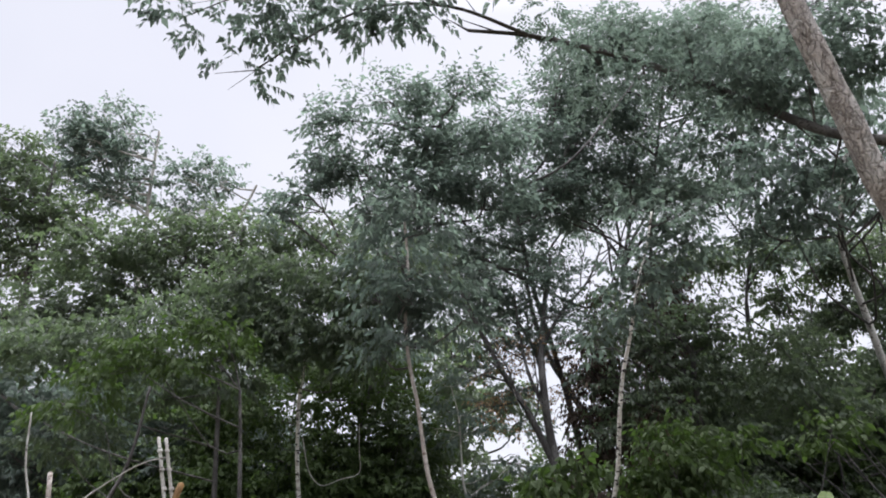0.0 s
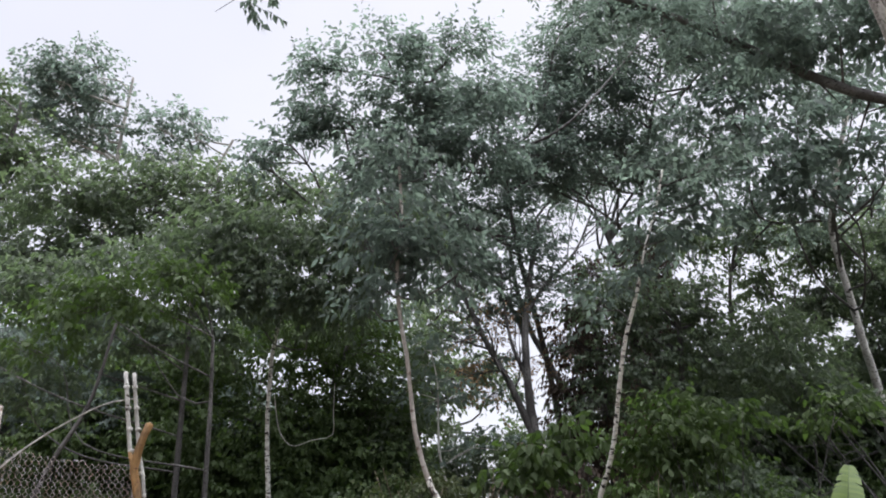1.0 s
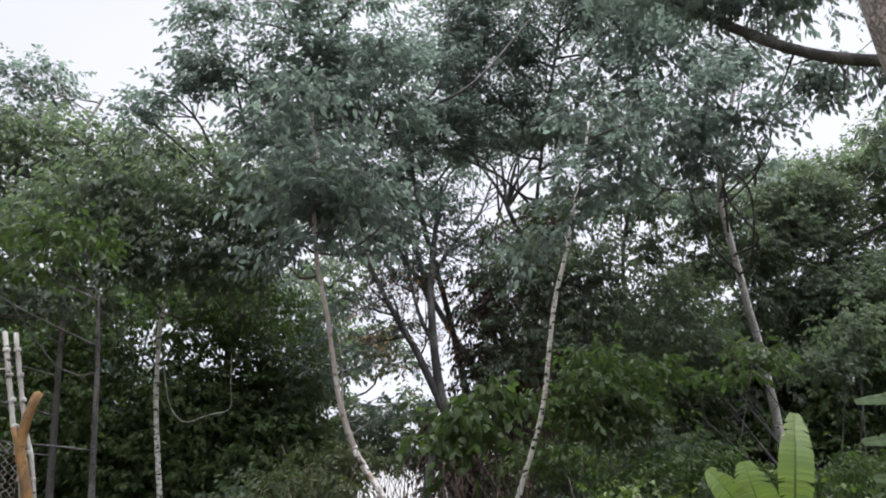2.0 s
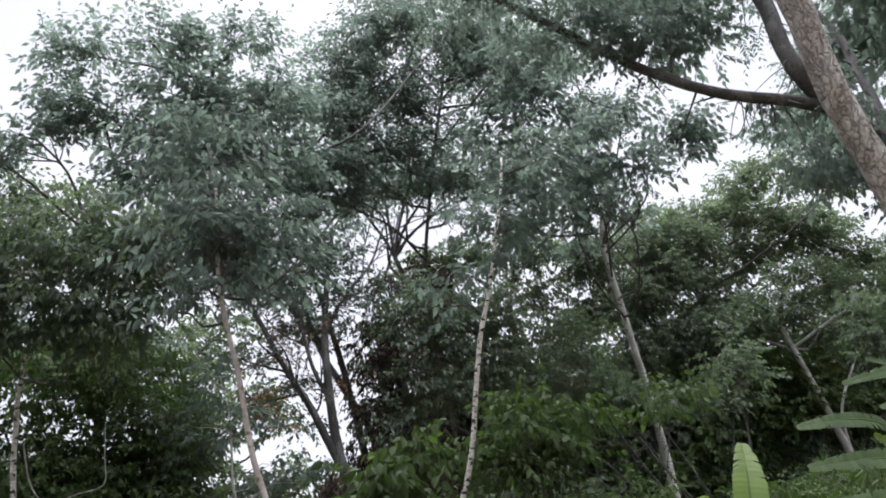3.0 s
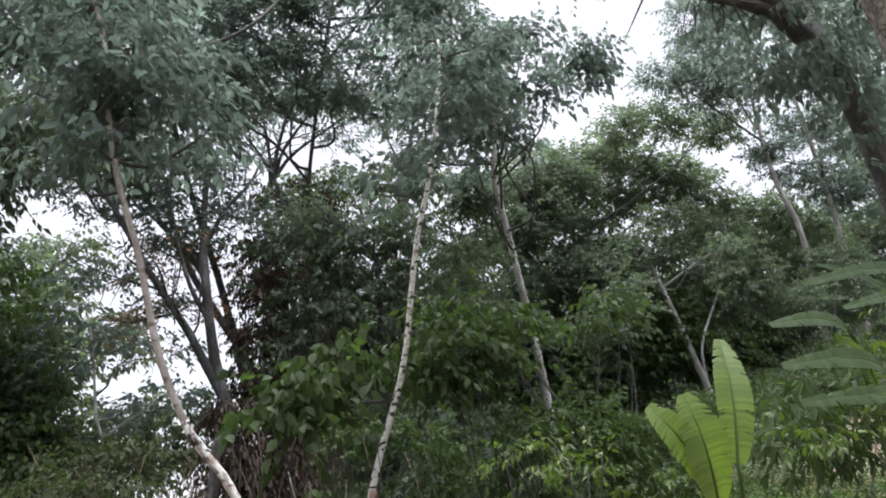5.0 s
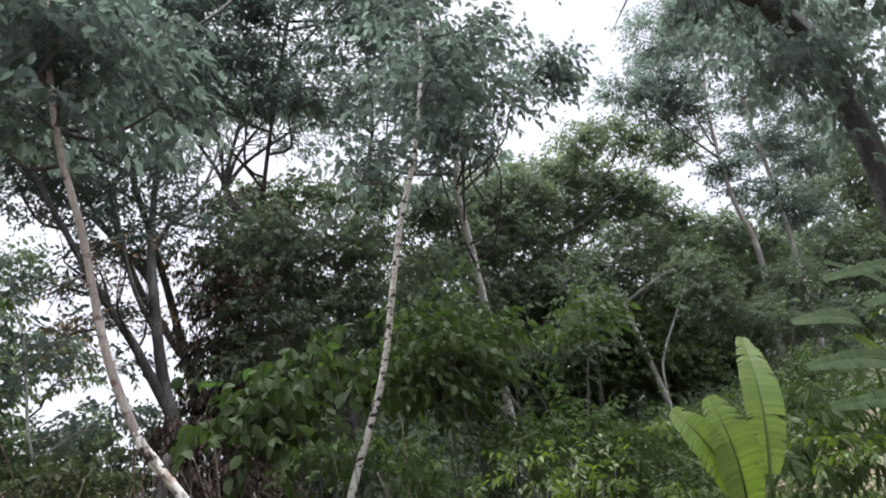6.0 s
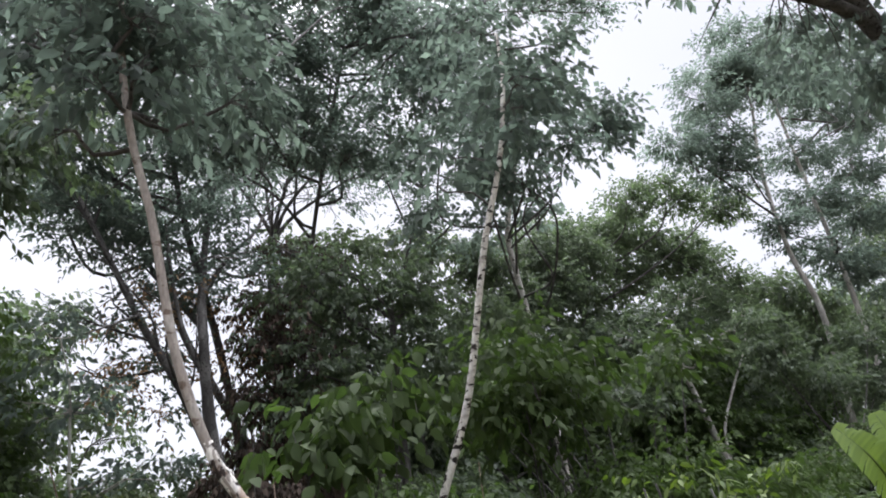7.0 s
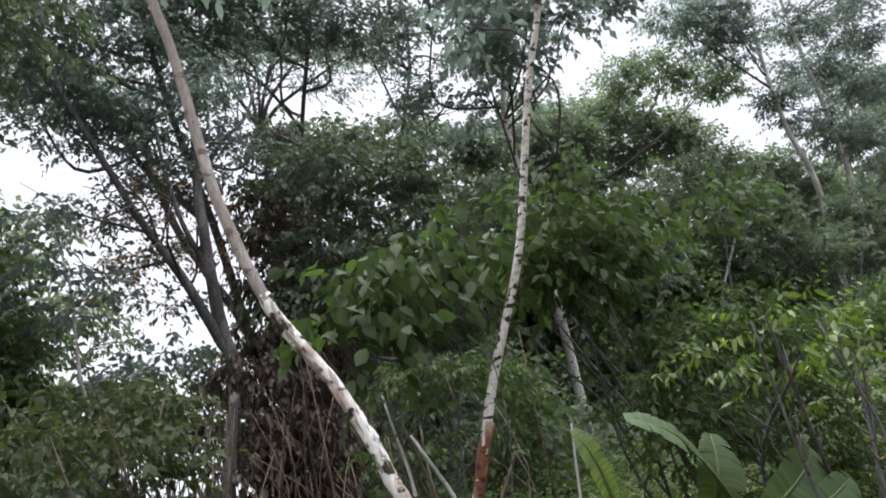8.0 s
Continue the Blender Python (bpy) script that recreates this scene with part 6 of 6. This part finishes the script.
for label, line, r, bark in (
        ("thin pale vine looping between trunks", [(-3.29, 17.8, 4.59), (-3.14, 17.8, 3.93), (-2.95, 17.8, 3.62), (-2.74, 17.8, 3.53), (-2.39, 17.8, 3.66), (-1.97, 17.8, 3.78), (-1.98, 17.8, 4.26), (-2.0, 17.8, 4.87)], 0.014, BARK_GREY),
        ("thin bare stem leaning by the fence", [(-4.2, 9.6, 0.1), (-4.4, 9.6, 2.2), (-4.6, 9.6, 3.0), (-4.65, 9.6, 3.6)], 0.02, BARK_GREY),
        ("leaning dead branch by the fence", [(-4.4, 10.5, 1.2), (-4.1, 10.5, 2.3), (-3.75, 10.5, 3.1), (-3.6, 10.5, 4.1)], 0.035, BARK_DARK),
        ("thin dead branch lying against the fence", [(-4.6, 9.8, 1.9), (-4.0, 9.8, 2.5), (-3.3, 9.8, 2.95), (-2.9, 9.8, 3.05)], 0.014, BARK_GREY),
        ("pale lichen-spotted stem beside the forked tree", [(3.75, 19.7, 1.1), (3.5, 19.7, 1.9), (3.1, 19.7, 3.0), (2.75, 19.8, 3.9)], 0.075, BARK_WHITE),
        ("short dark dead trunk beside the forked tree", [(1.85, 18.5, 1.0), (1.91, 18.5, 1.69), (2.02, 18.5, 2.4), (2.16, 18.5, 3.11)], 0.13, BARK_DARK),
        ("thin pale leaning stick in the thicket", [(1.67, 12.6, 1.23), (1.66, 12.6, 1.37), (1.6, 12.6, 1.68), (1.55, 12.6, 1.97)], 0.016, BARK_GREY),
        ("thin reddish leaning stick in the thicket", [(1.94, 12.8, 1.11), (1.94, 12.8, 1.21), (1.86, 12.8, 1.5), (1.76, 12.8, 1.79)], 0.018, VINE_BROWN),
        ("thin pale fallen stick in the thicket", [(1.83, 12.3, 1.09), (1.8, 12.3, 1.19), (1.7, 12.3, 1.38), (1.56, 12.3, 1.63)], 0.02, BARK_GREY),
        ("reddish upright stem near the white tree", [(2.55, 12.9, 1.0), (2.61, 12.9, 1.1), (2.74, 12.9, 1.28), (2.82, 12.9, 1.41)], 0.02, VINE_BROWN),
        ("pale leaning trunk far back in the wood", [(13.0, 30.0, 5.87), (12.94, 30.0, 6.59), (12.47, 30.0, 8.43), (12.14, 30.0, 9.89)], 0.13, BARK_GREY),
        ("thin leaning pale sapling stem on the bank", [(2.29, 11.6, 0.81), (2.33, 11.6, 1.05), (2.36, 11.6, 1.26), (2.4, 11.6, 1.48)], 0.012, BARK_GREY),
        ("curved pale sapling on the hill", [(21.4, 25.0, 3.9), (21.6, 25, 5.4), (22.8, 25, 7.0), (24.2, 25, 8.7), (24.9, 25, 10.2)], 0.06, BARK_GREY),
        ("pale forked sapling on the hill", [(29.4, 27.0, 8.5), (29.2, 27.0, 10.8), (27.9, 27, 12.2), (27.0, 27, 13.3)], 0.07, BARK_GREY)):
    sapling = thing("bare_stem", *line[0], label, "stem")
    part("stem", Wood().tube(line, r, r * 0.5, 8, 0.12, 0.06, np.random.default_rng(len(label))).mesh("stem", bark), sapling)


# ---------------------------------------------------------------- undergrowth
def undergrowth(name, label, seed, x0, x1, y0, y1, count, tall, mat, leaf, slim):
    rng = np.random.default_rng(seed)
    x, y = rng.uniform(x0, x1, count), rng.uniform(y0, y1, count)
    z = ground_z(x, y)
    k = 14
    h = tall * rng.uniform(0.3, 1.0, (count, 1))
    base = np.stack((x, y, z), -1)[:, None] + np.stack((rng.normal(0, 0.18, (count, k)), rng.normal(0, 0.18, (count, k)), h * rng.uniform(0, 1, (count, k))), -1)
    along = unit(rng.standard_normal((count, k, 3)) * np.array([1, 1, 0.4]) + np.array([0, 0, 0.3]))
    base, along = base.reshape(-1, 3), along.reshape(-1, 3)
    ln = leaf * rng.uniform(0.6, 1.3, len(base))
    ob = new(name, leaf_mesh(name, base, along, unit(np.array([0, 0, 1.0]) + 0.5 * rng.standard_normal(base.shape)), ln, ln * slim, mat))
    tagged(ob, label, "undergrowth", kind="stuff")


undergrowth("undergrowth", "low mixed green weeds covering the bank", 91, -6, 14, 9.2, 20, 4600, 0.7, LEAF_FRESH, 0.12, 0.4)
undergrowth("hill_undergrowth", "low green weeds covering the hillside", 92, 8, 40, 16, 36, 3500, 1.0, LEAF_MID, 0.2, 0.42)
undergrowth("leaf_litter", "dry brown leaves lying on the bank", 93, -6, 14, 9.0, 16, 1200, 0.08, LEAF_DRY, 0.14, 0.5)


def thin_stems():
    """Slim bare shoots and dead vines standing in the thicket."""
    rng = np.random.default_rng(94)
    w = Wood()
    for _ in range(120):
        x, y = rng.uniform(-0.5, 3.9), rng.uniform(13.6, 18.5)
        z = float(ground_z(x, y))
        h = rng.uniform(0.9, 2.6)
        a, b = rng.normal(0, 0.16, 2), rng.normal(0, 0.3, 2)
        w.tube([(x, y, z - 0.05), (x + a[0], y + a[1], z + h * 0.5), (x + a[0] + b[0], y + a[1] + b[1], z + h)], rng.uniform(0.008, 0.02), 0.005, 5, 0.4, 0.04, rng)
    ob = new("thin_stems", w.mesh("thin_stems", VINE_BROWN))
    tagged(ob, "slim bare shoots and dead vines standing in the thicket", "stems", kind="stuff")


thin_stems()
